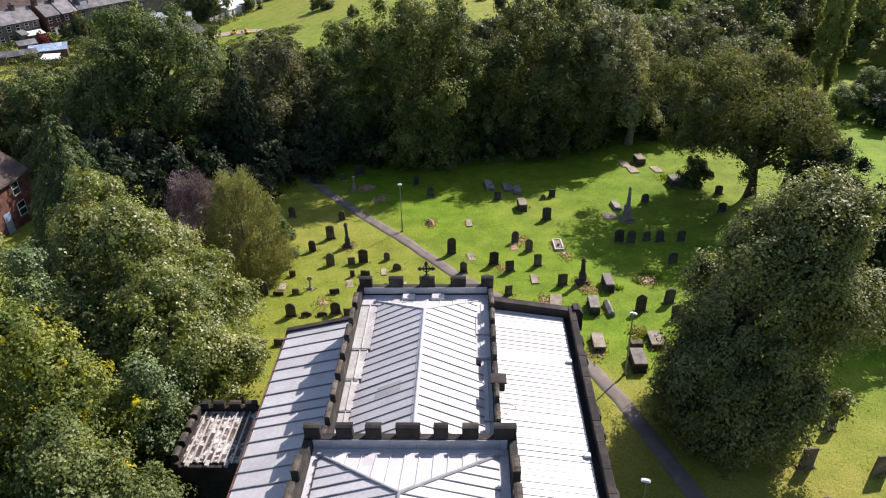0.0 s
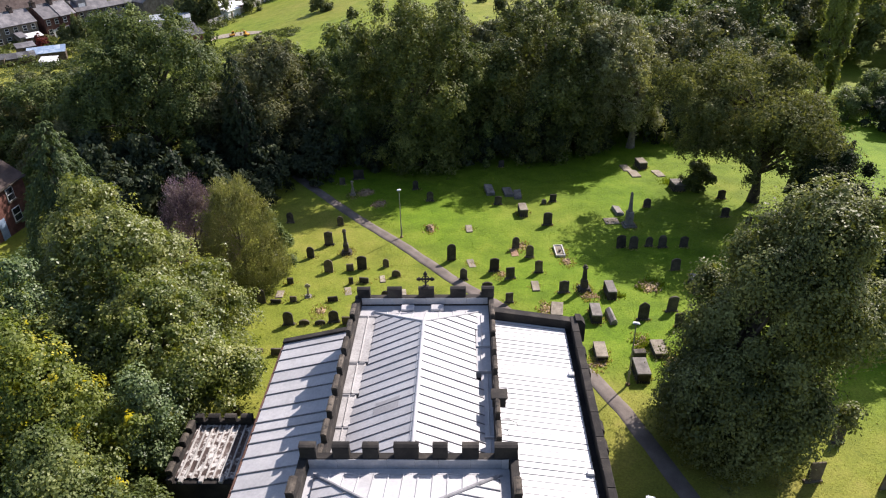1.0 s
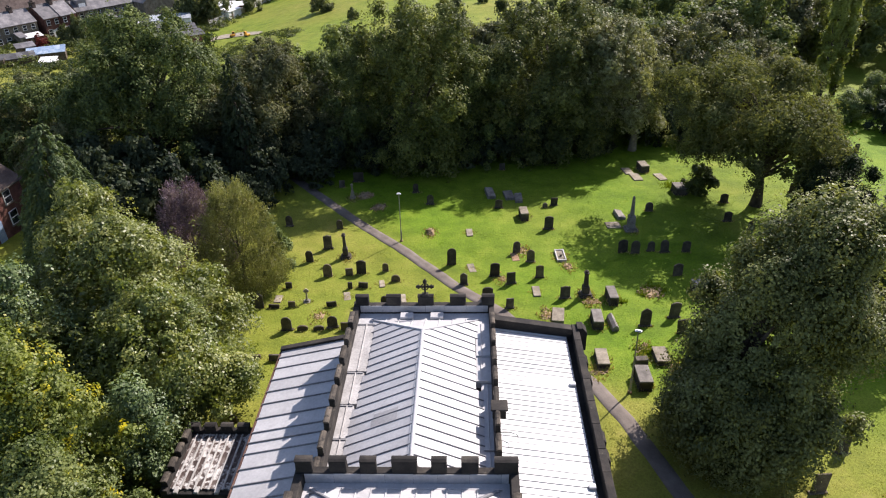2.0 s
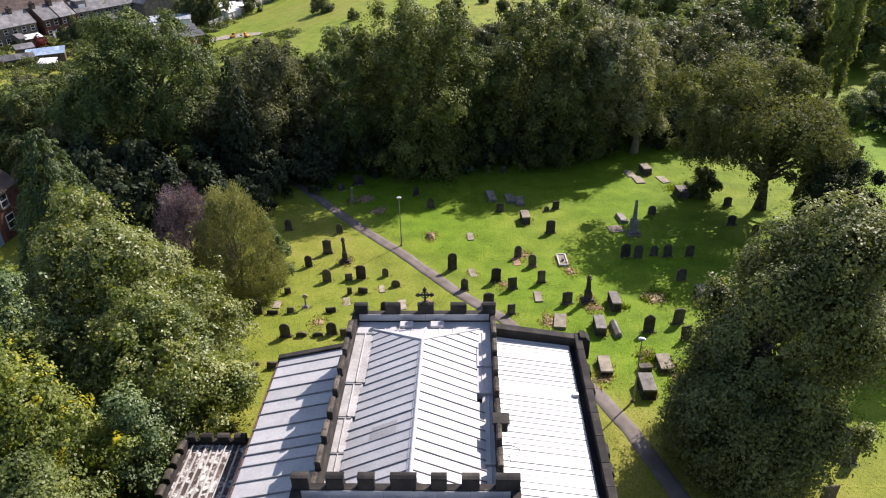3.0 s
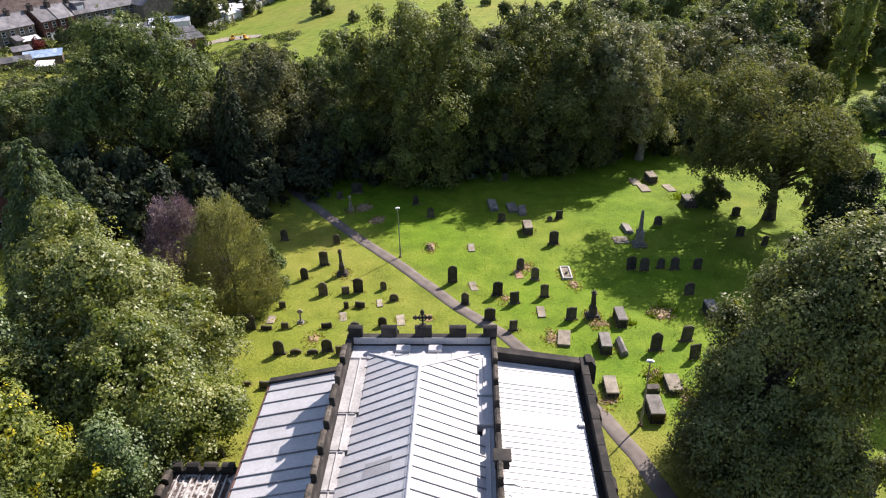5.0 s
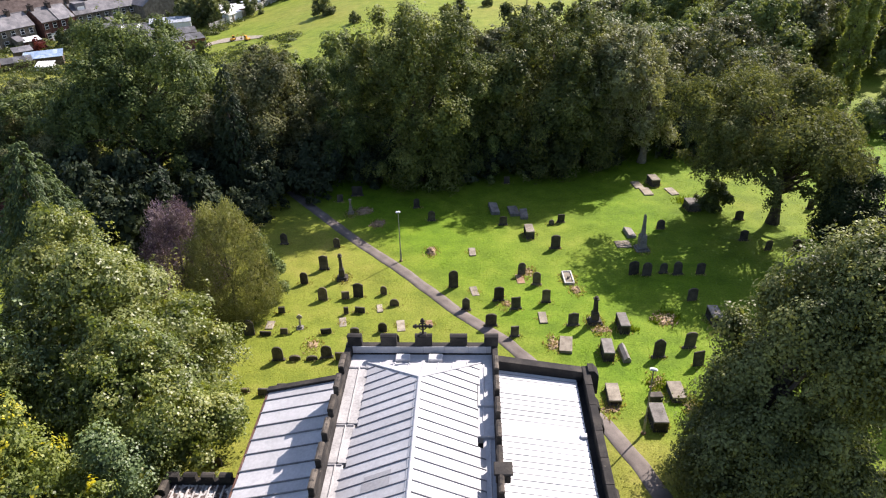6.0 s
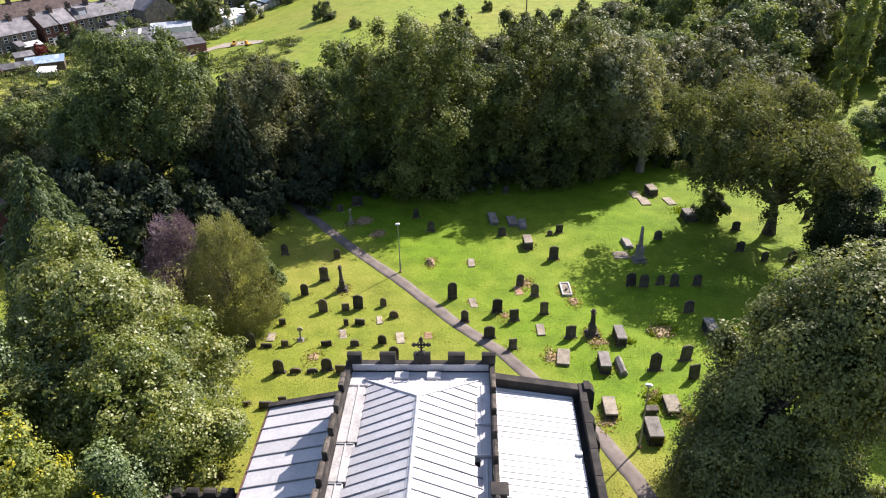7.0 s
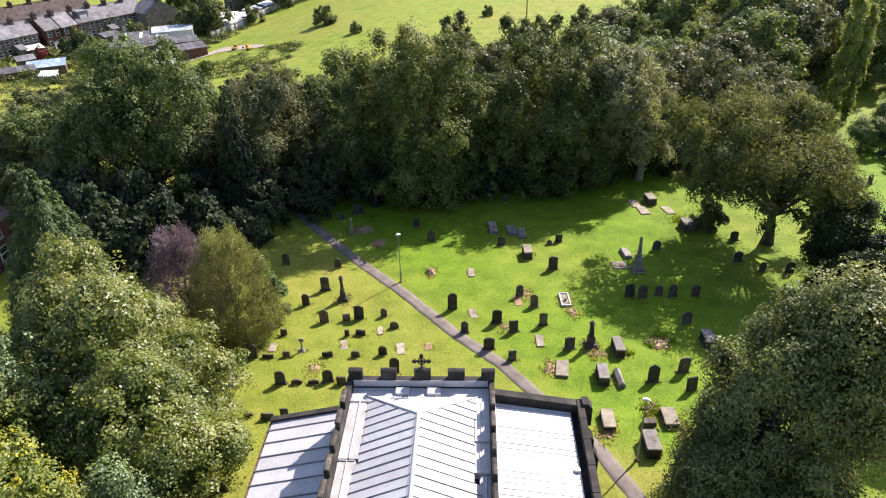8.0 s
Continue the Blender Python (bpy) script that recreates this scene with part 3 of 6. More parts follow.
    for x0, x1 in ((-6.1, -5.38), (-4.41, -3.6), (-2.66, -1.79), (-0.89, -0.02), (0.85, 1.55)):
        merlon(par, x0, 32.78, x1, 33.1, 9.98, 10.58)
    y = 20.35
    while y < 32.0:
        merlon(par, -6.2, y, -5.95, y + 0.95, 9.98, 10.5)
        merlon(par, 1.27, y - 0.1, 1.5, y + 0.85, 9.98, 10.5)
        y += 1.46
    # ---- cross on the gable merlon
    cross = part("gable_cross", stone_block(-2.42, 32.76, 10.56, -2.06, 33.0, 10.72, 0.03), STONE, church, "dark stone cross with flared ends")
    bm = bmesh.new()
    box(bm, -2.29, 32.83, 10.7, -2.19, 32.93, 11.5, 0.02)
    box(bm, -2.62, 32.83, 11.08, -1.86, 32.93, 11.2, 0.02)
    for cx, cz in ((-2.62, 11.14), (-1.86, 11.14), (-2.24, 11.5)):
        for k in range(3):
            ang = radians(120 * k + (90 if cz > 11.3 else (180 if cx < -2.24 else 0)))
            u, v = cx + 0.06 * math.cos(ang), cz + 0.06 * math.sin(ang)
            prism(bm, [(u + 0.06 * math.cos(t), v + 0.06 * math.sin(t)) for t in (2 * math.pi * i / 8 for i in range(8))], 32.82, 32.94)
    ring = [(0.22 * math.cos(t), 0.22 * math.sin(t)) for t in (2 * math.pi * i / 16 for i in range(16))]
    for i in range(16):
        (ax, az), (bx, bz) = ring[i], ring[(i + 1) % 16]
        prism(bm, [(-2.24 + ax, 11.14 + az), (-2.24 + bx, 11.14 + bz), (-2.24 + bx * 0.8, 11.14 + bz * 0.8), (-2.24 + ax * 0.8, 11.14 + az * 0.8)], 32.85, 32.91)
    part("cross_head", bm, STONE, cross)
    # ---- tower: hipped roof, gutter and parapet
    troof = part("tower_roof", stone_block(-6.2, 11.0, 10.7, 1.68, 19.62, 10.86, 0.0, 0.0), LEAD, church, "hipped pale lead roof with rolled seams")
    tx, tz, ez, hy = -2.4, 12.0, 11.0, 16.45
    slope_sheets(troof, (-5.85, ez), (tx, tz), 10.95, 19.1, 0.5, LEAD, ROLL, (hy, 19.2))
    slope_sheets(troof, (1.25, ez), (tx, tz), 10.95, 19.1, 0.5, LEAD, ROLL, (hy, 19.2))
    seams = [0.0] + [(-2.41 + 0.571 * k + 5.85) / 7.1 for k in range(-5, 7)] + [1.0]
    n = len(seams) - 1
    for i in range(n):
        f0, f1 = seams[i], seams[i + 1]

        def on_front(f):
            split = (tx + 5.85) / 7.1
            s = f / split if f < split else (1 - f) / (1 - split)
            return (-5.85 + 7.1 * f, 19.2 - (19.2 - hy) * s, ez + (tz - ez) * s)
        ring = [(-5.85 + 7.1 * f0, 19.22, ez - 0.01), (-5.85 + 7.1 * f1, 19.22, ez - 0.01), on_front(f1), on_front(f0)]
        if i == 0:
            ring = ring[:3]
        if i == n - 1:
            ring = [ring[0], ring[1], ring[3]]
        bm = bmesh.new()
        plate(bm, ring, 0.04)
        part("roof_sheet", bm, LEAD, troof)
        if i:
            bm = bmesh.new()
            rail(bm, ring[0], on_front(f0), 0.06, 0.05)
            part("roof_roll", bm, LEAD, troof)
    for x in (-5.85, 1.25):
        bm = bmesh.new()
        rail(bm, (tx, hy, tz), (x, 19.15, ez), 0.14, 0.07)
        part("hip_roll", bm, ROLL, troof)
    bm = bmesh.new()
    rail(bm, (tx, 11.0, tz), (tx, hy, tz), 0.14, 0.06)
    part("ridge_roll", bm, ROLL, troof)
    bm = bmesh.new()
    box(bm, -5.95, 19.24, 10.86, 1.4, 19.3, 10.98)
    part("lead_upstand", bm, LEAD, troof)
    # lead dressed up the inner faces of the end parapets
    for x0, x1, ya, z0, z1 in ((-6.18, 1.66, 19.63, 10.84, 11.33), (-5.86, 1.2, 32.73, 9.56, 9.96)):
        x = x0
        while x < x1 - 0.1:
            xe = min(x + random.uniform(0.9, 1.3), x1)
            part("lead_flashing", stone_block(x, ya, z0, xe - 0.01, ya + 0.025, z1 + random.uniform(-0.015, 0.015), 0.0, 0.004), LEAD, troof)
            x = xe
    tpar = part("tower_parapet", stone_block(-6.55, 19.66, 10.7, 2.03, 20.0, 11.36, 0.02, 0.0), STONE, church)
    part("parapet_course", stone_block(-6.55, 10.5, 10.7, -6.22, 19.64, 11.36, 0.02, 0.0), STONE, tpar)
    part("parapet_course", stone_block(1.7, 10.5, 10.7, 2.03, 19.64, 11.36, 0.02, 0.0), STONE, tpar)
    for x0, x1 in ((-6.5, -5.85), (-5.2, -4.54), (-4.02, -3.39), (-2.8, -1.83), (-1.29, -0.71), (-0.15, 0.5), (1.1, 2.0)):
        merlon(tpar, x0, 19.68, x1, 20.0, 11.36, 12.0)
    y = 18.3
    while y > 11:
        merlon(tpar, -6.55, y - 0.78, -6.25, y, 11.36, 11.95)
        merlon(tpar, 1.73, y - 0.78, 2.03, y, 11.36, 11.95)
        y -= 1.3
    # ---- north aisle: lean-to lead roof, verge and iron gutter
    north = part("north_aisle_roof", stone_block(-6.3, 10.6, 7.3, -6.22, 33.3, 7.5, 0.0, 0.0), LEAD, church, "lean-to lead roof with rolled seams")
    seams = [10.6 + 0.976 * k for k in range(15)] + [25.24, 25.98, 26.68, 27.7, 28.78, 29.74, 30.69, 31.68, 32.62, 33.25]
    slope_sheets(north, (-10.85, 6.36), (-6.25, 7.42), 10.6, 33.25, 0.96, LEAD, ROLL, roll=0.065, cuts=seams)
    bm = bmesh.new()
    prism(bm, [(-10.95, 6.2), (-6.24, 7.3), (-6.24, 7.56), (-10.95, 6.5)], 33.26, 33.6)
    part("verge_coping", bm, STONE, north)
    bm = bmesh.new()
    box(bm, -11.0, 10.6, 6.2, -10.88, 33.3, 6.32, 0.02)
    part("gutter", bm, RUST, north, "rusty brown iron gutter")
    # ---- south aisle: flat-pitched pale sheet roof behind a plain parapet
    south = part("south_aisle_roof", stone_block(1.53, 10.6, 8.3, 1.6, 32.8, 8.52, 0.0, 0.0), STEEL, church, "pale sheet lean-to roof gleaming in the sun")
    slope_sheets(south, (5.62, 7.75), (1.53, 8.4), 10.6, 32.8, 0.36, STEEL, DULL_LEAD, roll=0.03)
    spar = part("south_aisle_parapet", stone_block(5.95, 10.5, 7.5, 6.26, 33.28, 8.2, 0.03, 0.0), STONE, church)
    bm = bmesh.new()
    prism(bm, [(1.53, 8.2), (5.945, 7.45), (5.945, 8.25), (1.53, 8.98)], 32.82, 33.28)
    part("end_parapet", bm, STONE, spar)
    y = 10.6
    while y < 33:       # coping stones along the parapet
        ye = min(y + random.uniform(1.3, 1.7), 33.3)
        part("coping_stone", stone_block(5.92, y + 0.004, 8.2, 6.3, ye - 0.004, 8.29 + random.uniform(-0.008, 0.008), 0.02, 0.006), STONE, spar)
        y = ye
    bm = bmesh.new()
    prism(bm, [(6.2, 6.9), (6.75, 6.9), (6.75, 8.1), (6.5, 8.42), (6.2, 8.42)], 32.7, 33.34)
    part("corner_pinnacle", bm, STONE, spar)
    for y0 in (15.0, 20.8, 26.2, 32.2):
        bm = bmesh.new()
        prism(bm, [(6.29, -0.5), (7.25, -0.5), (7.25, 4.9), (6.9, 5.6), (6.9, 6.3), (6.29, 7.1)], y0, y0 + 0.7)
        part("buttress", bm, STONE, church)
    bm = bmesh.new()         # stone pier on the clerestory parapet with an old iron hook
    box(bm, 1.18, 24.05, 9.9, 1.78, 24.6, 10.42, 0.04)
    box(bm, 1.1, 23.98, 10.42, 1.86, 24.68, 10.52, 0.03)
    part("pier", bm, STONE, church, "short dark stone pier on the parapet")
    bm = bmesh.new()
    tube(bm, [((1.5, 23.7, 9.5), 0.03), ((1.95, 23.65, 9.55), 0.03), ((2.25, 23.6, 9.45), 0.025), ((2.3, 23.6, 9.25), 0.025)], 6)
    tube(bm, [((1.5, 23.4, 9.3), 0.03), ((1.85, 23.35, 9.2), 0.03), ((1.9, 23.35, 8.9), 0.025)], 6)
    part("iron_bracket", bm, GALVANISED, church, "grey iron bracket")
    for y in (28.6, 22.0):
        bm = bmesh.new()
        box(bm, 5.3, y, 7.82, 5.6, y + 0.25, 7.95, 0.02)
        part("rain_outlet", bm, STEEL, church)
    return church


def build_vestry():
    """The small battlemented block on the north side, with its lichened roof."""
    v = thing("vestry", pose(0, 0, 0), "small battlemented stone vestry with a lichened striped roof", "building")
    part("wall", stone_block(-15.4, 24.75, -0.5, -11.0, 29.2, 4.0, 0.03, 0.0), STONE, v)
    roof = part("roof", stone_block(-15.05, 25.1, 4.0, -11.02, 28.85, 4.1, 0.0, 0.0), MOSSY, v, "brown roof blotched with white lichen")
    x = -14.9
    while x < -11.1:
        part("batten", stone_block(x, 25.0, 4.09, x + 0.09, 28.83, 4.17, 0.01, 0.006), PALE_STRIP, roof)
        x += 0.36
    for x in (-14.75, -13.7, -12.65, -11.65):
        part("batten_end", stone_block(x, 24.72, 4.1, x + 0.22, 25.12, 4.25, 0.02, 0.01), PALE_STRIP, roof)
    par = part("parapet", stone_block(-15.4, 28.86, 4.0, -11.03, 29.2, 4.3, 0.02, 0.0), STONE, v)
    part("parapet_course", stone_block(-15.4, 24.75, 4.0, -15.06, 28.855, 4.3, 0.02, 0.0), STONE, par)
    part("parapet_course", stone_block(-15.05, 24.75, 4.0, -11.03, 24.95, 4.06, 0.02, 0.0), STONE, par)
    for i in range(5):
        merlon(par, -15.35 + 0.92 * i, 28.86, -14.72 + 0.92 * i, 29.2, 4.3, 4.72)
    for i in range(4):
        merlon(par, -15.4, 25.0 + 1.0 * i, -15.06, 25.65 + 1.0 * i, 4.3, 4.72)
    win = part("window", stone_block(-14.0, 24.7, 1.6, -12.6, 24.78, 3.0, 0.02, 0.0), STONE, v)
    for i in range(3):
        bm = bmesh.new()
        box(bm, -13.92 + 0.44 * i, 24.68, 1.7, -13.56 + 0.44 * i, 24.72, 2.9)
        part("pane", bm, GLASS, win)


build_church()
build_vestry()


# ---------------------------------------------------------------- trees
def leaf_mesh(name, centres, normals, sizes, material, rng, slim=0.55, along=None, corners=4):
    """Leaves or sprays, one loose piece each: folded and four-cornered, or plain three-cornered ones for far trees."""
    n = len(centres)
    if along is None:
        along = np.cross(normals, rng.normal(size=(n, 3)))
    along /= np.linalg.norm(along, axis=1, keepdims=True) + 1e-9
    side = np.cross(normals, along)
    s = sizes[:, None]
    v = np.empty((n, corners, 3))
    v[:, 0] = centres - along * s * 0.5
    v[:, 1] = centres + side * s * slim * 0.5 + normals * s * 0.12
    v[:, 2] = centres + along * s * 0.5
    if corners == 4:
        v[:, 3] = centres - side * s * slim * 0.5 + normals * s * 0.12
    else:
        v[:, 0] -= side * s * slim * 0.4
        v[:, 2] -= side * s * slim * 0.4
    me = bpy.data.meshes.new(name)
    me.vertices.add(corners * n)
    me.vertices.foreach_set("co", v.reshape(-1).astype(np.float32))
    me.loops.add(corners * n)
    me.loops.foreach_set("vertex_index", np.arange(corners * n, dtype=np.int32))
    me.polygons.add(n)
    me.polygons.foreach_set("loop_start", np.arange(0, corners * n, corners, dtype=np.int32))
    me.update(calc_edges=True)
    me.materials.append(material)
    return me


def directions(rng, n):
    d = rng.normal(size=(n, 3))
    return d / np.linalg.norm(d, axis=1, keepdims=True)


def crown_profile(t, shape):
    """How wide a crown is at the share t of its height, 1 at the widest."""
    if shape == "column":
        return np.clip(1.05 * np.sin(np.pi * np.clip(0.1 + 0.86 * t, 0, 1)) ** 0.6, 0.12, 1)
    if shape == "slope":
        return np.clip(1.0 - 0.88 * t ** 1.7, 0.12, 1)
    if shape == "round":
        return np.sqrt(np.clip(1 - (1.9 * t - 0.9) ** 2, 0.03, 1))
    foot, wide = {"dome": (0.86, 0.42), "skirt": (0.95, 0.24)}[shape]
    up = np.clip((t - wide) / (1.02 - wide), 0, 1)
    return np.where(t < wide, foot + (1 - foot) * t / wide, np.sqrt(np.clip(1 - up ** 2, 0.01, 1)))


def crown_points(rng, height, low, radius, lobes, leaves, shape, lobe_size, tuft, tall, shift=(0.0, 0.0), ragged=0.12, core=0.66):
    """Leaf places and normals: rounded boughs over a crown, tufts on their open sides, leaves spread over each tuft."""
    t = rng.random(lobes * 4)
    t = t[rng.random(lobes * 4) < crown_profile(t, shape) ** 0.7][:lobes]
    n = len(t)
    spin = 2.39996 * np.arange(n) + rng.normal(size=n) * 0.5
    uneven = 1 + 0.09 * np.sin(2 * spin + rng.uniform(0, 6.3)) + 0.07 * np.sin(3 * spin + rng.uniform(0, 6.3)) + ragged * rng.normal(size=n)
    prof = crown_profile(t, shape)
    rl = lobe_size * radius * (0.45 + 1.15 * rng.random(n) ** 2) * (0.6 + 0.4 * prof)
    out = np.maximum(prof * radius * uneven - rl * 0.9, 0.0)
    span = height - low
    c = np.stack([out * np.cos(spin), out * np.sin(spin), np.minimum(low + rl * 0.5 + t * (span - rl * 0.5), height - rl * tall * 0.95)], 1)
    ax = np.stack([rl, rl, rl * tall], 1)
    # one big mass in the middle that closes the gaps between the boughs
    mid = np.array([0, 0, low + span * 0.46])
    c, ax = np.vstack([c, mid]), np.vstack([ax, np.array([radius * core, radius * core, span * core * 0.6])])
    rl, n = np.append(rl, radius * core * 0.8), n + 1
    # tufts on the boughs' open sides
    tufts = int(leaves / 26)
    own = rng.choice(n, tufts * 3, p=rl ** 2 / np.sum(rl ** 2))
    e = directions(rng, tufts * 3)
    reach = 0.7 + 0.42 * rng.random((tufts * 3, 1)) + 0.3 * (rng.random((tufts * 3, 1)) < 0.12)
    tc = c[own] + e * ax[own] * reach
    inside = np.zeros(tufts * 3, bool)
    for k in range(n):
        inside |= (np.sum(((tc - c[k]) / (ax[k] * 0.74)) ** 2, axis=1) < 1) & (own != k)
    inside |= tc[:, 2] < low * 0.6
    keep = np.nonzero(~inside)[0][:tufts]
    tc, te = tc[keep], e[keep]
    m = len(keep)
    tn = te * 0.8 + np.array([0, 0, 0.5]) + rng.normal(size=(m, 3)) * 0.24
    tn /= np.linalg.norm(tn, axis=1, keepdims=True)
    rt = tuft * rng.uniform(0.55, 1.45, m)
    # leaves
    pick = rng.choice(m, leaves, p=rt ** 2 / np.sum(rt ** 2))
    g = rng.normal(size=(leaves, 3))
    g -= tn[pick] * np.sum(g * tn[pick], axis=1, keepdims=True)
    far_out = np.linalg.norm(g, axis=1, keepdims=True)
    p = tc[pick] + g * (rt[pick] * 0.55)[:, None] - tn[pick] * (far_out ** 2 * 0.16 + rng.normal(size=(leaves, 1)) * 0.16) * rt[pick][:, None]
    nrm = tn[pick] + g * 0.26 + rng.normal(size=(leaves, 3)) * 0.27
    # larger leaves deep in the boughs, which close the crown against the light
    deep = leaves // 4
    k = rng.choice(n, deep, p=rl ** 2 / np.sum(rl ** 2))
    p[:deep] = c[k] + directions(rng, deep) * ax[k] * rng.uniform(0.25, 0.7, (deep, 1))
    nrm[:deep] = directions(rng, deep)
    nrm /= np.linalg.norm(nrm, axis=1, keepdims=True)
    # the crown's full height and spread
    fit = radius / np.percentile(np.linalg.norm(p[:, :2], axis=1), 96)
    top = (height - low) / (np.percentile(p[:, 2], 99.8) - low)
    for q in (p, c):
        q[:, :2] *= fit
        q[:, 2] = low + (q[:, 2] - low) * top
    lift = np.clip(p[:, 2:3] / height, 0, 1)
    p[:, :2] += lift * np.array(shift)
    c[:, :2] += np.clip(c[:, 2:3] / height, 0, 1) * np.array(shift)
    p[:, 2] = np.where(p[:, 2] < 0.12, 0.12 + 0.5 * rng.random(leaves), p[:, 2])
    c[:, 2] = np.maximum(c[:, 2], 0.8)
    return p, nrm, c, deep


def spray_points(rng, height, low, radius, sprays, leaves, upright=False):
    """Sprays that hang from (or stand up on) a cone or a bush: leaf places, normals and the way each leaf points."""
    f = 1 - np.sqrt(rng.random(sprays)) if not upright else rng.random(sprays) ** 1.35
    spin = rng.uniform(0, 2 * np.pi, sprays)
    if upright:
        lump = 1 + 0.16 * np.sin(3 * spin + 2.0) + 0.1 * np.sin(5 * spin + 9 * f)
        wide = radius * np.clip(1.02 - 0.75 * f ** 1.7, 0.1, 1.05) * np.clip(0.7 + f * 1.2, 0, 1) * lump
    else:
        lump = 1 + 0.1 * np.sin(4 * spin + 7 * f) + 0.07 * np.sin(7 * spin - 16 * f)
        wide = radius * np.clip((1 - f) ** 0.72, 0.03, 1) * lump
    wide = wide * (1 - 0.45 * rng.random(sprays) ** 2.2)
    way = np.stack([np.cos(spin), np.sin(spin), np.zeros(sprays)], 1)
    start = way * (wide * (0.8 if not upright else 0.9))[:, None]
    start[:, 2] = low + (height - low) * f
    if upright:
        d = way * 0.28 + np.array([0, 0, 1.0]) + rng.normal(size=(sprays, 3)) * 0.18
        long = radius * rng.uniform(0.25, 0.5, sprays) * (1.15 - 0.4 * f)
    else:
        d = way * 0.75 + np.array([0, 0, -0.75]) + rng.normal(size=(sprays, 3)) * 0.16
        long = radius * rng.uniform(0.14, 0.3, sprays) * np.clip(1.2 - f, 0.3, 1)
    d /= np.linalg.norm(d, axis=1, keepdims=True)
    pick = rng.integers(0, sprays, leaves)
    u = rng.random(leaves)
    fan = (0.1 + 0.2 * np.sin(np.pi * u)) * long[pick]
    p = start[pick] + d[pick] * (u * long[pick])[:, None] + rng.normal(size=(leaves, 3)) * fan[:, None] * np.array([0.6, 0.6, 0.35])
    if not upright:
        p[:, 2] += 0.25 * long[pick] * np.sin(np.pi * u)
    p[:, 2] = np.maximum(p[:, 2], 0.1 + 0.3 * rng.random(leaves))
    along = d[pick] + rng.normal(size=(leaves, 3)) * 0.35
    along /= np.linalg.norm(along, axis=1, keepdims=True)
    nrm = way[pick] * 0.6 + np.array([0, 0, 0.5]) + rng.normal(size=(leaves, 3)) * 0.4
    nrm -= along * np.sum(nrm * along, axis=1, keepdims=True)
    nrm /= np.linalg.norm(nrm, axis=1, keepdims=True) + 1e-6
    return p, nrm, start * np.array([0.8, 0.8, 1.0]), along


def trunk_bmesh(rng, height, low, radius, girth, tips, sides=9):
    """A tapered trunk with limbs that reach towards the clumps."""
    bm = bmesh.new()
    top = low + (height - low) * 0.62
    k = 7
    sway = rng.normal(size=(k, 2)) * girth * 0.35
    sway[0] = 0
    rings = []
    for i in range(k):
        f = i / (k - 1)
        flare = 1.5 if i == 0 else 1.0
        rings.append(((sway[i][0], sway[i][1], -0.4 + (top + 0.4) * f), girth * flare * (1 - 0.75 * f)))
    tube(bm, rings, sides)
    for tip in tips:
        z0 = max(0.25 * top, min(tip[2] * rng.uniform(0.45, 0.7), top * 0.95))
        f = (z0 + 0.4) / (top + 0.4)
        start = np.array([sway[int(f * (k - 1))][0], sway[int(f * (k - 1))][1], z0])
        bend = start + (tip - start) * 0.5 + np.array([0, 0, 0.12 * np.linalg.norm(tip - start)])
        w = girth * (1 - 0.75 * f) * 0.55
        tube(bm, [(tuple(start), w), (tuple(bend), w * 0.6), (tuple(tip), w * 0.18)], 6)
    return bm


def tree(name, x, y, height, radius, low, material, label, leaves=20000, leaf=0.3, lobes=60, shape="round", girth=0.35,
         seed=1, bark=None, category="tree", limbs=14, lobe_size=0.27, tuft=0.45, tall=0.85, shift=(0.0, 0.0), ragged=0.13, core=0.66, slim=0.72, group="", deep_size=2.1):
    rng = np.random.default_rng(seed)
    ob = thing(name, pose(x, y, gz(x, y)), label, category, group)
    sizes = leaf * rng.uniform(0.6, 1.4, leaves)
    along = None
    if shape in ("hanging", "upright"):
        p, nrm, c, along = spray_points(rng, height, low, radius, lobes, leaves, shape == "upright")
    else:
        p, nrm, c, deep = crown_points(rng, height, low, radius, lobes, leaves, shape, lobe_size, tuft, tall, shift, ragged, core)
        sizes[:deep] *= deep_size
    corners = 3 if group else 4
    part("crown", leaf_mesh("crown", p, nrm, sizes * (1.1 if group else 1.0), material, rng, slim, along, corners), material, ob)
    tips = c[rng.choice(len(c), min(limbs, len(c)), replace=False)]
    part("trunk", trunk_bmesh(rng, height, low, radius, girth, tips), bark or BARK, ob)
    return ob


def plant(ob, x, y, turn, size, tall=1.0):
    """Another tree of the same kind, turned and scaled."""
    other = copy_thing(ob, pose(x, y, gz(x, y), 0, 0, turn))
    other.scale = (size, size, size * tall)
    return other


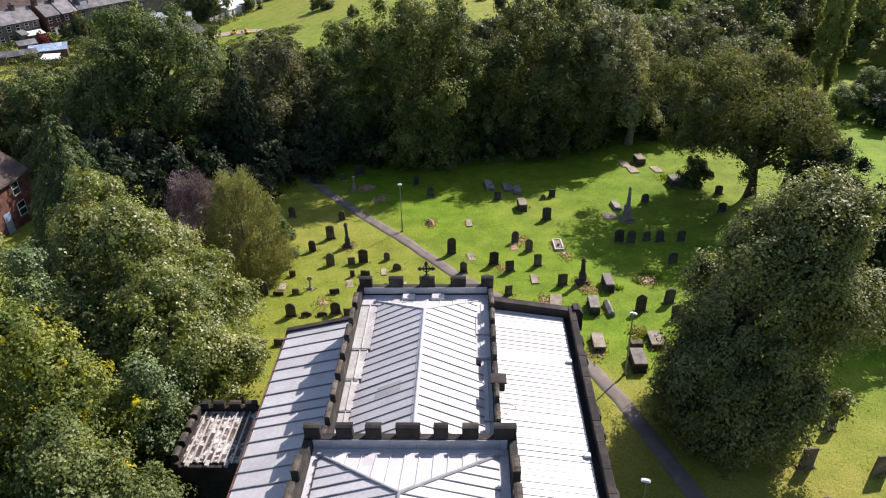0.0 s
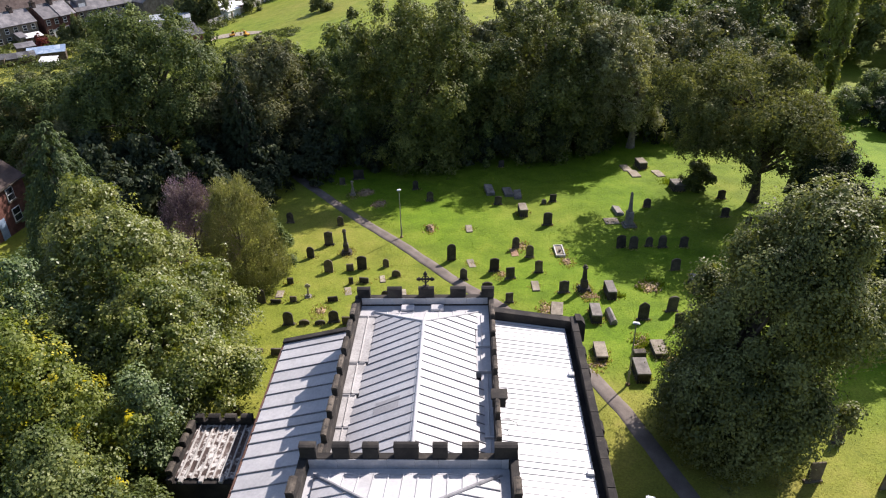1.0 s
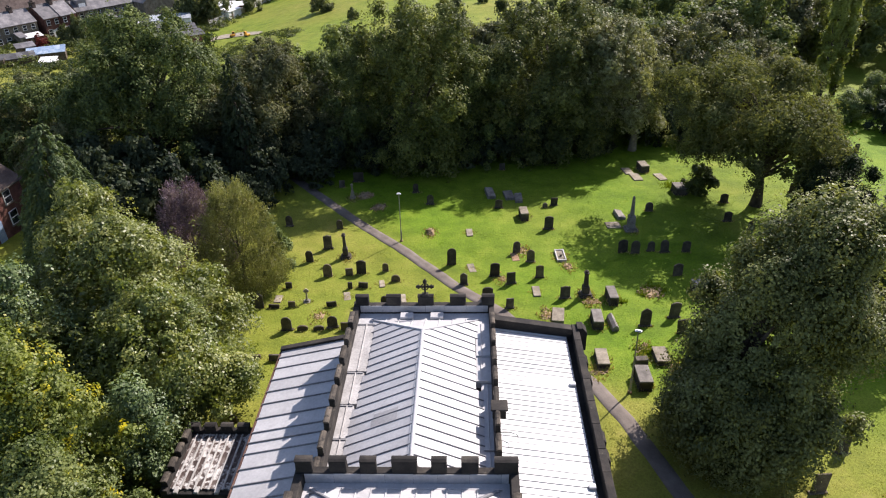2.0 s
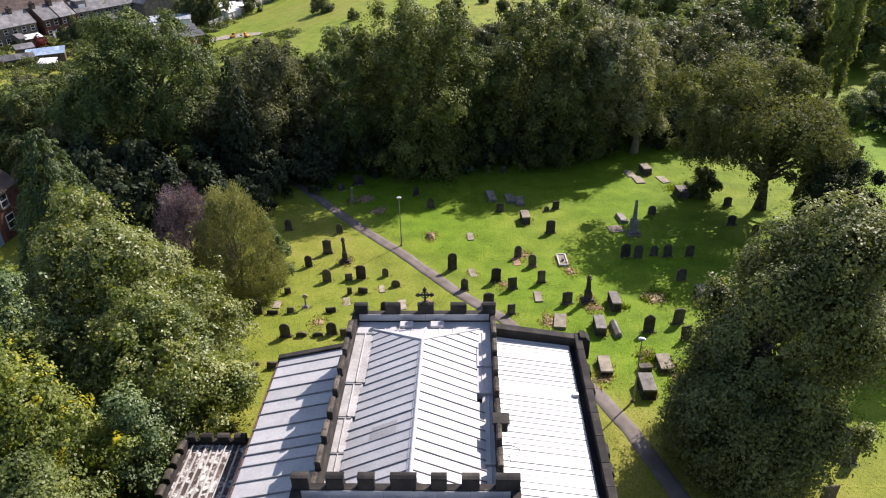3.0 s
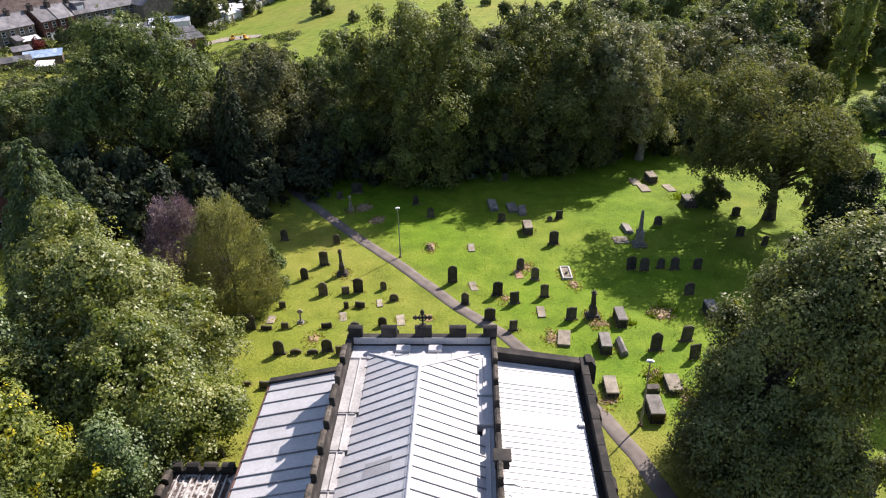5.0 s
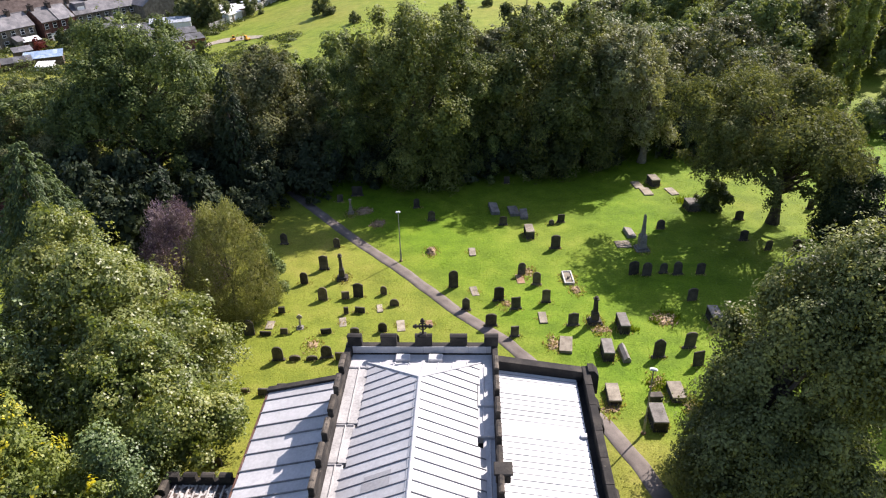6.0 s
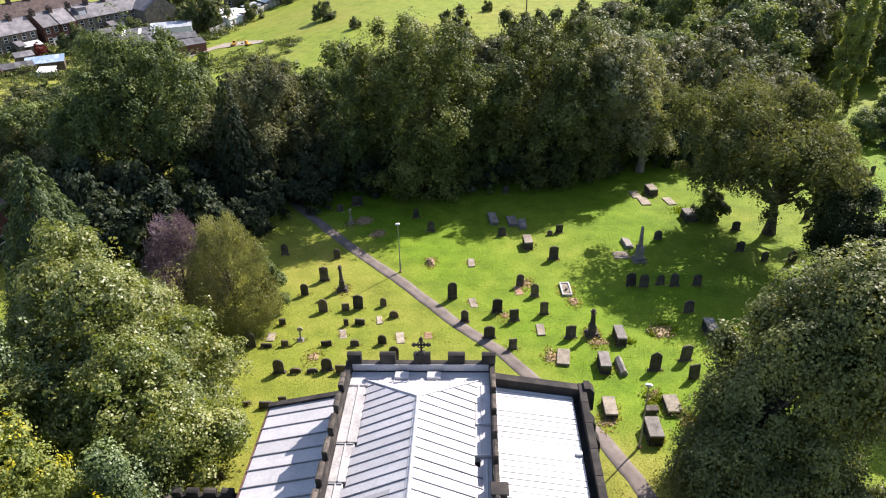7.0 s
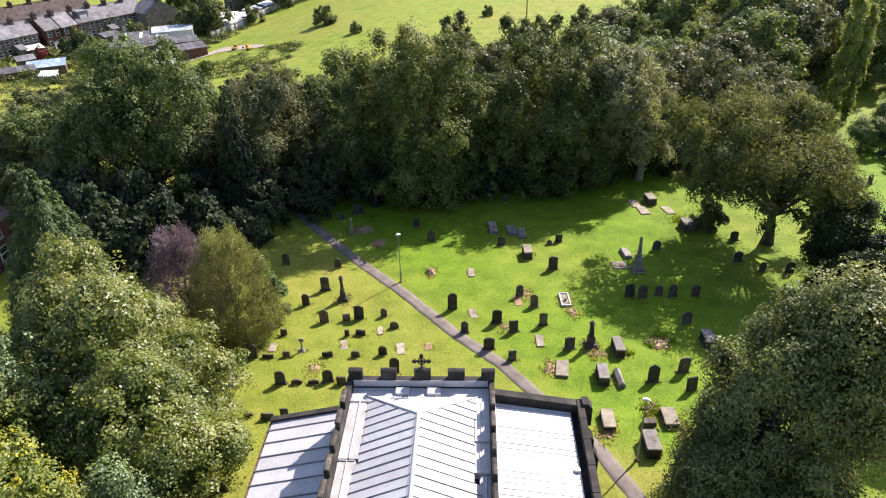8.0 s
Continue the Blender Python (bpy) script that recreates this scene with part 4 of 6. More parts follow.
def build_near_trees():
    tree("sycamore", -21.6, 37.0, 12.8, 7.6, 0.3, LEAF_MAPLE, "broad sycamore with dense yellow-green leaves beside the church", 84000, 0.17, 76, "slope", 0.4, seed=11, lobe_size=0.24, tall=0.62, tuft=0.42)
    tree("sycamore", -18.2, 32.6, 10.6, 5.3, 0.3, LEAF_MAPLE_GREEN, "sycamore with deep green leaves down to the grass", 62000, 0.165, 60, "slope", 0.35, seed=45, tall=0.62, tuft=0.4)
    tree("sycamore", -25.4, 41.4, 13.2, 6.2, 0.5, LEAF_MAPLE, "sycamore with yellow-green leaves among the other trees", 56000, 0.18, 60, "slope", 0.35, seed=15, tall=0.62, tuft=0.45)
    tree("sycamore", -30.4, 36.6, 11.2, 5.2, 0.5, LEAF_MAPLE_GREEN, "sycamore with deep green leaves among the other trees", 34000, 0.19, 50, "slope", 0.35, seed=51, tall=0.62, tuft=0.45)
    tree("ash_tree", -21.6, 25.6, 12.4, 5.4, 0.3, LEAF_ASH, "ash tree with grey-green leaves and yellowing tips", 66000, 0.155, 70, "slope", 0.35, seed=12, tall=0.62, tuft=0.42)
    tree("ash_tree", -27.0, 29.2, 13.0, 6.0, 0.6, LEAF_ASH, "ash tree with grey-green leaves and yellowing tips", 58000, 0.165, 70, "slope", 0.35, seed=13, tall=0.62, tuft=0.42)
    tree("whitebeam", -17.3, 27.8, 8.0, 2.6, 0.3, LEAF_BLUE, "whitebeam with glossy blue-green leaves", 28000, 0.15, 34, "slope", 0.25, seed=29, tall=0.62, tuft=0.36)
    tree("whitebeam", -25.2, 33.0, 12.0, 4.0, 0.6, LEAF_BLUE, "whitebeam with glossy blue-green leaves", 30000, 0.17, 40, "slope", 0.3, seed=46, tall=0.62, tuft=0.4)
    tree("ash_tree", -18.3, 21.4, 9.6, 4.2, 0.5, LEAF_ASH_GREEN, "ash tree with fresh green leaves beside the vestry", 50000, 0.155, 54, "slope", 0.3, seed=14, tall=0.62, tuft=0.4)
    tree("ash_tree", -24.8, 20.6, 11.0, 5.6, 0.5, LEAF_ASH_GREEN, "ash tree with fresh green leaves", 36000, 0.19, 54, "slope", 0.3, seed=47, tall=0.62, tuft=0.45)
    tree("cypress", -32.4, 50.5, 15.0, 5.2, 0.2, LEAF_CYPRESS, "large cypress with drooping dark green sprays", 60000, 0.28, 1700, "hanging", 0.4, seed=16, slim=0.3)
    tree("plum_tree", -22.9, 51.4, 8.3, 3.5, 0.4, LEAF_PURPLE, "small purple-leaved plum tree with greyish twigs", 40000, 0.15, 900, "upright", 0.15, seed=17, slim=0.4)
    tree("willow_shrub", -18.5, 49.6, 8.9, 3.7, 0.1, LEAF_WILLOW, "yellow-green willow with fine upright twigs down to the grass", 62000, 0.16, 900, "upright", 0.15, seed=18, slim=0.35)
    tree("elder_bush", -16.4, 51.8, 6.2, 1.4, 0.2, LEAF_GREY, "pale elder bush at the edge of the grass", 9000, 0.17, 24, "skirt", 0.07, seed=19, category="bush", tuft=0.3)
    tree("lime_tree", 15.2, 31.4, 16.2, 4.95, 0.3, LEAF_LIME, "huge dark lime tree with leaves hanging down to the grass", 130000, 0.16, 64, "skirt", 0.55, seed=20, limbs=24, lobe_size=0.33, tuft=0.46, tall=1.15, shift=(3.3, 0.0), ragged=0.1, core=0.62)
    tree("maple_tree", 29.3, 65.8, 15.2, 9.0, 4.4, LEAF_OLIVE, "spreading maple with an open olive crown and dark trunk", 64000, 0.18, 70, "dome", 0.5, seed=21, limbs=50, lobe_size=0.25, tuft=0.5, tall=0.7, shift=(-2.9, 0.5), core=0.4)
    tree("yew_tree", 32.6, 57.5, 8.8, 3.6, 0.3, LEAF_YEW, "very dark yew tree", 26000, 0.24, 40, "skirt", 0.3, seed=22, slim=0.4)
    tree("yew_tree", 30.6, 52.0, 6.4, 2.9, 0.2, LEAF_YEW, "very dark yew tree", 16000, 0.23, 34, "skirt", 0.2, seed=28, slim=0.4)
    tree("hazel_tree", 42.6, 55.5, 9.8, 5.0, 0.4, LEAF_DARK, "hazel tree with mid-green leaves", 26000, 0.25, 50, "skirt", 0.25, seed=23)
    tree("hazel_tree", 37.2, 48.4, 9.6, 4.6, 0.4, LEAF_DARK, "hazel tree with mid-green leaves", 22000, 0.25, 50, "skirt", 0.25, seed=27)
    # The next two yews are added, placed and sized to shade the grass.
    tree("yew_tree", 33.4, 46.4, 11.6, 4.4, 0.3, LEAF_YEW, "very dark yew tree", 22000, 0.24, 50, "skirt", 0.3, seed=24, slim=0.4)
    tree("yew_tree", 30.6, 42.6, 9.0, 3.4, 0.3, LEAF_YEW, "very dark yew tree", 20000, 0.24, 40, "skirt", 0.3, seed=30, slim=0.4)
    tree("hazel_bush", 24.2, 68.8, 3.2, 1.9, 0.1, LEAF_GARDEN, "low rounded hazel bush under the maple", 6000, 0.18, 24, girth=0.06, seed=25, category="bush", tuft=0.3)


def build_wood():
    label = "tall woodland tree at the edge of the churchyard"
    tree("oak_tree", -35.6, 76.0, 18.9, 8.6, 0.3, LEAF_WOOD, "great dark oak with sunlit leaf clusters", 72000, 0.21, 80, "dome", 0.55, seed=31, group="wood", lobe_size=0.27, tuft=0.55, core=0.8)
    tree("spruce_tree", -24.6, 72.6, 15.4, 3.0, 0.3, LEAF_SPRUCE, "narrow dark spruce among the broadleaved trees", 22000, 0.3, 900, "hanging", 0.3, seed=48, slim=0.3, group="wood")
    tree("elm_tree", -22.6, 80.0, 14.6, 6.5, 0.3, LEAF_ELM, "rounded elm with greyish olive leaves", 54000, 0.2, 70, "skirt", 0.45, seed=34, group="wood", lobe_size=0.25, tuft=0.55)
    tree("lime_tree", -5.8, 77.6, 19.2, 7.5, 0.3, LEAF_CHESTNUT, "tall lime with hanging yellowish boughs at the wood's edge", 66000, 0.205, 80, "dome", 0.55, seed=33, group="wood", lobe_size=0.25, tuft=0.55, tall=1.35)
    tree("beech_tree", 10.2, 84.0, 17.9, 9.9, 0.3, LEAF_BEECH, "broad beech with yellowish blotches in its leaves at the wood's edge", 92000, 0.2, 110, "dome", 0.6, seed=32, group="wood", lobe_size=0.21, tuft=0.55, tall=1.25)
    tree("birch_tree", 20.2, 82.4, 16.4, 5.3, 3.2, LEAF_SILVER, "tall birch with a pale bare trunk beside the wood", 38000, 0.2, 56, "dome", 0.42, seed=44, bark=PALE_BARK, group="wood", tall=1.3, shift=(-4.2, -0.6))
    kinds = {}
    for key, name, h, r, mat, n, leaf, seed in (("oak", "oak_tree", 19.0, 8.6, LEAF_WOOD, 34000, 0.28, 49), ("elm", "elm_tree", 13.8, 7.0, LEAF_ELM, 24000, 0.27, 50)):
        x, y = {"oak": (-12.8, 81.0), "elm": (27.0, 92.5)}[key]
        kinds[key] = tree(name, x, y, h, r, 0.3, mat, label, n, leaf, 70, "dome", 0.5, seed=seed, group="wood", lobe_size=0.25, tuft=0.65)
    kinds["oak"].scale = (0.66, 0.66, 0.72)
    far = "woodland tree in the depth of the wood"
    kinds["back"] = tree("oak_tree", -16, 95, 13.0, 6.0, 0.5, LEAF_FAR, far, 11000, 0.36, 28, "dome", 0.4, lobe_size=0.36, seed=41, group="wood", tuft=0.8)
    kinds["ash"] = tree("ash_tree", 3, 96, 13.0, 6.0, 0.5, LEAF_ELM, far, 11000, 0.36, 28, "dome", 0.4, lobe_size=0.36, seed=42, group="wood", tuft=0.8)
    kinds["grey"] = tree("willow_tree", 20, 101, 12.0, 6.0, 0.5, LEAF_GREY, far, 11000, 0.36, 28, "dome", 0.4, lobe_size=0.36, seed=43, group="wood", tuft=0.8)
    kinds["bush"] = tree("holly_bush", -10.0, 77.6, 5.0, 3.2, 0.05, LEAF_HOLLY, "dark holly bush at the edge of the wood", 4200, 0.28, 26, "skirt", 0.1, seed=35, category="bush", group="wood edge", tuft=0.5)
    kinds["thorn"] = tree("hawthorn_bush", -36, 180, 4.6, 3.0, 0.05, LEAF_THORN, "rounded hawthorn bush in the open field", 5200, 0.26, 26, "skirt", 0.12, seed=52, category="bush", group="field bushes", tuft=0.5)
    kinds["shrub"] = tree("garden_tree", -79, 197.5, 5.4, 3.0, 0.1, LEAF_THORN, "bushy green garden tree", 3000, 0.4, 20, "skirt", 0.12, seed=37, group="garden trees", tuft=0.7)
    kinds["poplar"] = tree("poplar_tree", 51.6, 103.0, 20.5, 1.35, 0.4, LEAF_POPLAR, "slender upright pale green poplar", 14000, 0.22, 90, "column", 0.3, seed=36, group="wood", lobe_size=0.42, tuft=0.4, tall=1.6)

    def many(key, *rows):
        for x, y, turn, size, tall in rows:
            plant(kinds[key], x, y, turn, size, tall)

    many("oak", (-18.0, 86, 160, 0.62, 1.0), (-47.5, 74.5, 40, 0.72, 0.85), (-57, 75, 100, 0.62, 0.75), (-41, 86, 190, 0.7, 0.8), (-30.0, 84.0, 20, 0.6, 0.95), (0.5, 80.2, 250, 0.6, 1.2), (31.5, 96, 310, 0.6, 0.9), (36.5, 99, 20, 0.56, 0.85), (18.5, 90.0, 75, 0.7, 1.0), (22.5, 96, 200, 0.6, 1.0))
    many("elm", (-28.5, 77.5, 200, 0.72, 1.1), (-17.0, 80.0, 80, 0.6, 1.0), (-66, 82, 70, 0.8, 0.8), (-52.5, 76, 120, 0.85, 0.95), (-43.5, 70.5, 10, 0.66, 0.95), (-60, 81, 250, 0.85, 0.85), (41.5, 97, 300, 0.7, 0.8), (40, 105, 20, 0.75, 0.8))
    many("back", (-24, 96, 30, 0.9, 0.9), (-8, 93, 100, 1.0, 1.0), (10, 98, 210, 0.9, 0.9), (28, 104, 140, 1.0, 0.9), (46, 115, 60, 1.1, 0.9), (63, 120, 180, 1.1, 1.0), (72, 112, 15, 1.1, 1.1), (80, 125, 300, 1.2, 1.1), (-40, 96, 250, 0.7, 0.7), (-52, 88, 190, 0.8, 0.6), (36, 118, 333, 0.9, 0.9), (56, 132, 11, 1.1, 1.0), (90, 140, 70, 1.3, 1.1), (16, 117, 290, 0.7, 0.8), (-5, 108, 222, 0.75, 0.75), (66, 98, 40, 0.7, 0.8), (83, 108, 130, 1.0, 0.9))
    many("ash", (-14, 100, 50, 0.85, 0.8), (17, 94, 130, 0.9, 0.9), (38, 110, 10, 0.95, 0.9), (33, 106, 275, 0.8, 0.8), (53, 122, 200, 1.0, 1.0), (70, 134, 90, 1.2, 1.0), (22, 112, 190, 0.75, 0.8), (-33, 102, 300, 0.8, 0.7), (45, 128, 100, 0.9, 0.9))
    many("grey", (-19, 105, 80, 0.7, 0.65), (6, 107, 160, 0.75, 0.7), (44, 120, 240, 1.0, 1.0), (50, 131, 20, 1.1, 1.1), (30, 122, 100, 0.8, 0.8), (-45, 100, 10, 0.7, 0.6), (61, 142, 140, 1.2, 1.1), (76, 146, 200, 1.2, 1.1), (-57, 95, 55, 0.7, 0.5), (10, 115, 5, 0.6, 0.7))
    many("back", (30, 132, 10, 0.9, 0.8), (40, 138, 60, 1.0, 0.9), (33, 148, 200, 1.0, 0.8), (52, 146, 130, 1.1, 1.0), (66, 152, 300, 1.2, 1.1), (84, 158, 33, 1.3, 1.1), (98, 152, 260, 1.3, 1.2), (46, 156, 20, 1.0, 0.8), (98, 128, 99, 1.3, 1.1))
    many("grey", (22, 128, 40, 0.9, 0.8), (38, 146, 300, 1.0, 0.9), (58, 158, 10, 1.2, 1.0), (74, 164, 200, 1.3, 1.0), (90, 168, 80, 1.3, 1.0))
    many("ash", (26, 138, 150, 0.9, 0.8), (62, 138, 230, 1.1, 0.9), (84, 134, 20, 1.1, 1.0))
    many("bush", (-17, 78.0, 30, 1.2, 1.1), (-23, 75.8, 80, 1.1, 1.2), (-28.5, 72.5, 200, 1.2, 1.0), (-34, 68, 300, 1.3, 1.2), (-40, 68, 40, 1.3, 1.2), (-5.0, 78.2, 140, 1.1, 0.9), (0.0, 78.8, 250, 1.1, 1.0), (5, 79.6, 300, 1.1, 1.1), (10, 80.8, 15, 1.1, 1.1), (14.8, 82.4, 100, 1.0, 1.0), (24, 85, 170, 1.2, 1.2), (30, 86.5, 260, 1.2, 1.1),
         (-13.5, 80, 90, 1.2, 1.1), (44, 61, 80, 0.9, 0.9), (54.5, 88.5, 20, 1.1, 0.9), (57, 80, 310, 1.0, 0.9), (41, 78, 25, 0.9, 0.9), (36, 86, 125, 1.1, 1.0))
    many("grey", (50.8, 91.5, 140, 0.4, 0.95), (59.5, 87, 80, 0.45, 0.9), (60.5, 93.5, 75, 0.5, 0.9), (56, 96, 10, 0.45, 1.0), (64.5, 84, 200, 0.45, 1.0))
    many("thorn", (-26.0, 164, 120, 0.5, 1.1), (3.8, 176, 200, 0.45, 1.2), (-10, 126, 20, 1.2, 1.0), (-22, 128, 90, 1.0, 0.9), (2, 128, 200, 1.3, 1.0), (14, 138, 10, 1.5, 1.2), (-3, 140, 70, 1.4, 1.3), (22, 146, 110, 1.4, 1.2), (8, 134, 200, 1.5, 1.3))
    many("bush", (-33.5, 60.5, 130, 1.2, 1.1), (-29.5, 62.5, 30, 1.2, 1.2), (-26.0, 64.5, 250, 1.1, 1.2), (-36.5, 63.0, 310, 1.3, 1.3), (-22.5, 66.0, 130, 0.8, 0.9), (-22.0, 70.0, 200, 1.0, 1.1), (-17.0, 73.0, 260, 0.9, 1.0))
    many("shrub", (-72, 118, 10, 0.9, 0.7), (-80, 124, 80, 0.8, 0.6), (-66, 110, 220, 1.0, 0.8), (-62, 121, 50, 0.9, 0.7), (-70, 127, 270, 0.8, 0.6), (-76, 134, 100, 0.8, 0.5), (-69.0, 197, 80, 1.3, 1.35), (-74.5, 195, 200, 1.25, 1.3), (-97, 178, 120, 0.85, 1.5), (-90, 226, 30, 1.5, 1.6), (-88, 190, 100, 1.0, 1.0), (-100, 176, 30, 0.7, 1.2), (-110.5, 178.5, 70, 0.7, 0.8), (-104, 196, 10, 1.0, 1.2), (-60.5, 203, 70, 0.9, 1.0), (-118, 186, 90, 0.9, 0.9), (-80, 216, 30, 1.4, 1.5), (-66, 222, 150, 1.5, 1.4), (-56, 222, 10, 1.3, 1.2), (-48, 232, 60, 1.5, 1.2))
    many("poplar", (53.7, 103.4, 90, 0.9, 0.86))


build_near_trees()
build_wood()


# ---------------------------------------------------------------- churchyard
def stone_outline(w, h, style):
    a = w / 2
    if style == "round":
        r = min(a, h * 0.6)
        pts = [(a * math.cos(t), h - r + r * math.sin(t)) for t in (math.pi * i / 10 for i in range(11))]
    elif style == "arch":
        pts = [(a * (1 - i / 5), h - 0.12 * w * (1 - i / 5) ** 2 * 1.6) for i in range(11)]
    elif style == "peak":
        pts = [(a, h * 0.8), (a * 0.55, h * 0.92), (0, h), (-a * 0.55, h * 0.92), (-a, h * 0.8)]
    elif style == "shoulder":
        pts = [(a, h * 0.9), (a * 0.86, h * 0.97), (a * 0.72, h * 0.9), (a * 0.45, h * 0.97), (0, h), (-a * 0.45, h * 0.97), (-a * 0.72, h * 0.9), (-a * 0.86, h * 0.97), (-a, h * 0.9)]
    else:
        pts = [(a, h * 0.985), (a * 0.94, h), (-a * 0.94, h), (-a, h * 0.985)]
    return [(-a * 1.02, -0.25), (a * 1.02, -0.25)] + pts


STONE_WORDS = {"round": "round-topped", "arch": "gently arched", "peak": "pointed", "shoulder": "shouldered", "square": "square-topped"}


def headstone(x, y, w, h, style, tan=False, turn=None):
    material = GRAVE_TAN if tan else GRAVE_DARK
    size = "low" if h < 0.75 else "tall" if h > 1.3 else "old"
    # the dark stone's tone is the shade on its backlit face
    colour = "brown" if tan else "shade-dark"
    lean, side = random.gauss(0, 1.8), random.gauss(0, 1.6)
    ob = thing("headstone", pose(x, y, gz(x, y), lean, side, random.gauss(4, 5) if turn is None else turn),
               "%s %s %s sandstone headstone standing in the grass" % (size, STONE_WORDS[style], colour), "gravestone", "graves")
    thick = 0.12 if h > 0.7 else 0.16
    bm = bmesh.new()
    prism(bm, stone_outline(w, h, style), -thick / 2, thick / 2)
    bmesh.ops.bevel(bm, geom=[e for e in bm.edges if e.calc_length() > 0.02 and abs(e.verts[0].co.y - e.verts[1].co.y) < 1e-5], offset=0.015, segments=1, affect="EDGES")
    part("tablet", bm, material, ob)
    if h > 0.9 and random.random() < 0.6:
        bm = bmesh.new()
        box(bm, -w * 0.62, -thick * 1.1, -0.3, w * 0.62, thick * 1.1, 0.12, 0.02)
        part("plinth", bm, material, ob)
    return ob


def ledger(x, y, w, l, turn, material, label, high=0.08, tilt=0.0):
    """A slab that lies on the grass, with a chipped, bevelled edge."""
    ob = thing("ledger_stone", pose(x, y, gz(x, y), random.gauss(0, 0.8) - 2.6, tilt, turn), label, "grave slab", "graves")
    bm = bmesh.new()
    box(bm, -w / 2, -l / 2, -0.15, w / 2, l / 2, high, 0.02)
    for v in bm.verts:
        v.co.x += random.uniform(-0.02, 0.02)
        v.co.y += random.uniform(-0.02, 0.02)
    part("slab", bm, material, ob)
    return ob


def chest_tomb(x, y, w, l, h, turn, material, label):
    ob = thing("chest_tomb", pose(x, y, gz(x, y), -1.5, random.gauss(0, 0.8), turn), label, "tomb", "graves")
    # Sides use the shade-toned dark stone; only the top slab is lighter.
    bm = bmesh.new()
    box(bm, -w * 0.42, -l * 0.45, -0.3, w * 0.42, l * 0.45, h - 0.12, 0.02)
    part("chest", bm, GRAVE_DARK, ob)
    bm = bmesh.new()
    box(bm, -w * 0.5, -l * 0.5, -0.3, w * 0.5, l * 0.5, 0.1, 0.02)
    part("plinth", bm, GRAVE_DARK, ob)
    bm = bmesh.new()
    box(bm, -w * 0.5, -l * 0.5, h - 0.13, w * 0.5, l * 0.5, h, 0.025)
    part("top_slab", bm, material, ob, "flat worn stone slab")
    for sx in (-1, 1):
        for sy in (-1, 1):
            bm = bmesh.new()
            box(bm, sx * w * 0.42 - 0.06, sy * l * 0.45 - 0.06, 0.1, sx * w * 0.42 + 0.06, sy * l * 0.45 + 0.06, h - 0.13, 0.01)
            part("pilaster", bm, GRAVE_DARK, ob)
    return ob


def pedestal(ob, w, steps, material):
    z = -0.25
    for k, (s, h) in enumerate(steps):
        bm = bmesh.new()
        box(bm, -w * s / 2, -w * s / 2, z, w * s / 2, w * s / 2, z + h, 0.025)
        part("step" if k < len(steps) - 1 else "pedestal", bm, material, ob)
        z += h
    return z


def obelisk(x, y, w, h, turn, urn, label, stone=None):
    stone = stone or GRAVE_DARK
    ob = thing("obelisk_monument", pose(x, y, gz(x, y), random.gauss(0, 0.6), random.gauss(0, 0.6), turn), label, "monument", "graves")
    z = pedestal(ob, w, [(1.0, 0.38), (0.78, 0.18), (0.5, h * (0.26 if urn else 0.34))], stone)
    bm = bmesh.new()
    a, b, top = w * (0.16 if urn else 0.13), w * (0.12 if urn else 0.075), h - (0.3 if urn else 0.15)
    rings = [(a * 1.3, z), (a * 1.3, z + 0.08), (a, z + 0.12), (b, top)]
    loops = [[bm.verts.new((sx * r, sy * r, zz)) for sx, sy in ((-1, -1), (1, -1), (1, 1), (-1, 1))] for r, zz in rings]
    for p, q in zip(loops, loops[1:]):
        for k in range(4):
            bm.faces.new((p[k], p[(k + 1) % 4], q[(k + 1) % 4], q[k]))
    bm.faces.new(loops[0][::-1])
    if urn:
        bm.faces.new(loops[-1])
    else:
        tip = bm.verts.new((0, 0, h))
        for k in range(4):
            bm.faces.new((loops[-1][k], loops[-1][(k + 1) % 4], tip))
    part("shaft", bm, stone, ob)
    if urn:
        bm = bmesh.new()
        box(bm, -b * 1.6, -b * 1.6, top, b * 1.6, b * 1.6, top + 0.08, 0.01)
        tube(bm, [((0, 0, top + 0.08), 0.06), ((0, 0, top + 0.14), 0.14), ((0, 0, top + 0.24), 0.15), ((0, 0, top + 0.3), 0.05)], 10)
        part("urn", bm, stone, ob, "carved stone urn and cornice")
    return ob


def wheel_cross(x, y, h):
    ob = thing("memorial_cross", pose(x, y, gz(x, y), 0, 2, 8), "small pale stone cross on a stepped base", "gravestone", "graves")
    z = pedestal(ob, 0.55, [(1.0, 0.32), (0.6, 0.14)], SLAB_GREY)
    bm = bmesh.new()
    box(bm, -0.07, -0.05, z, 0.07, 0.05, h, 0.01)
    box(bm, -0.22, -0.05, h - 0.28, 0.22, 0.05, h - 0.14, 0.01)
    for i in range(12):
        t0, t1 = 2 * math.pi * i / 12, 2 * math.pi * (i + 1) / 12
        prism(bm, [(r * math.cos(t), h - 0.21 + r * math.sin(t)) for r, t in ((0.2, t0), (0.2, t1), (0.13, t1), (0.13, t0))], -0.035, 0.035)
    part("cross_head", bm, SLAB_PALE, ob)


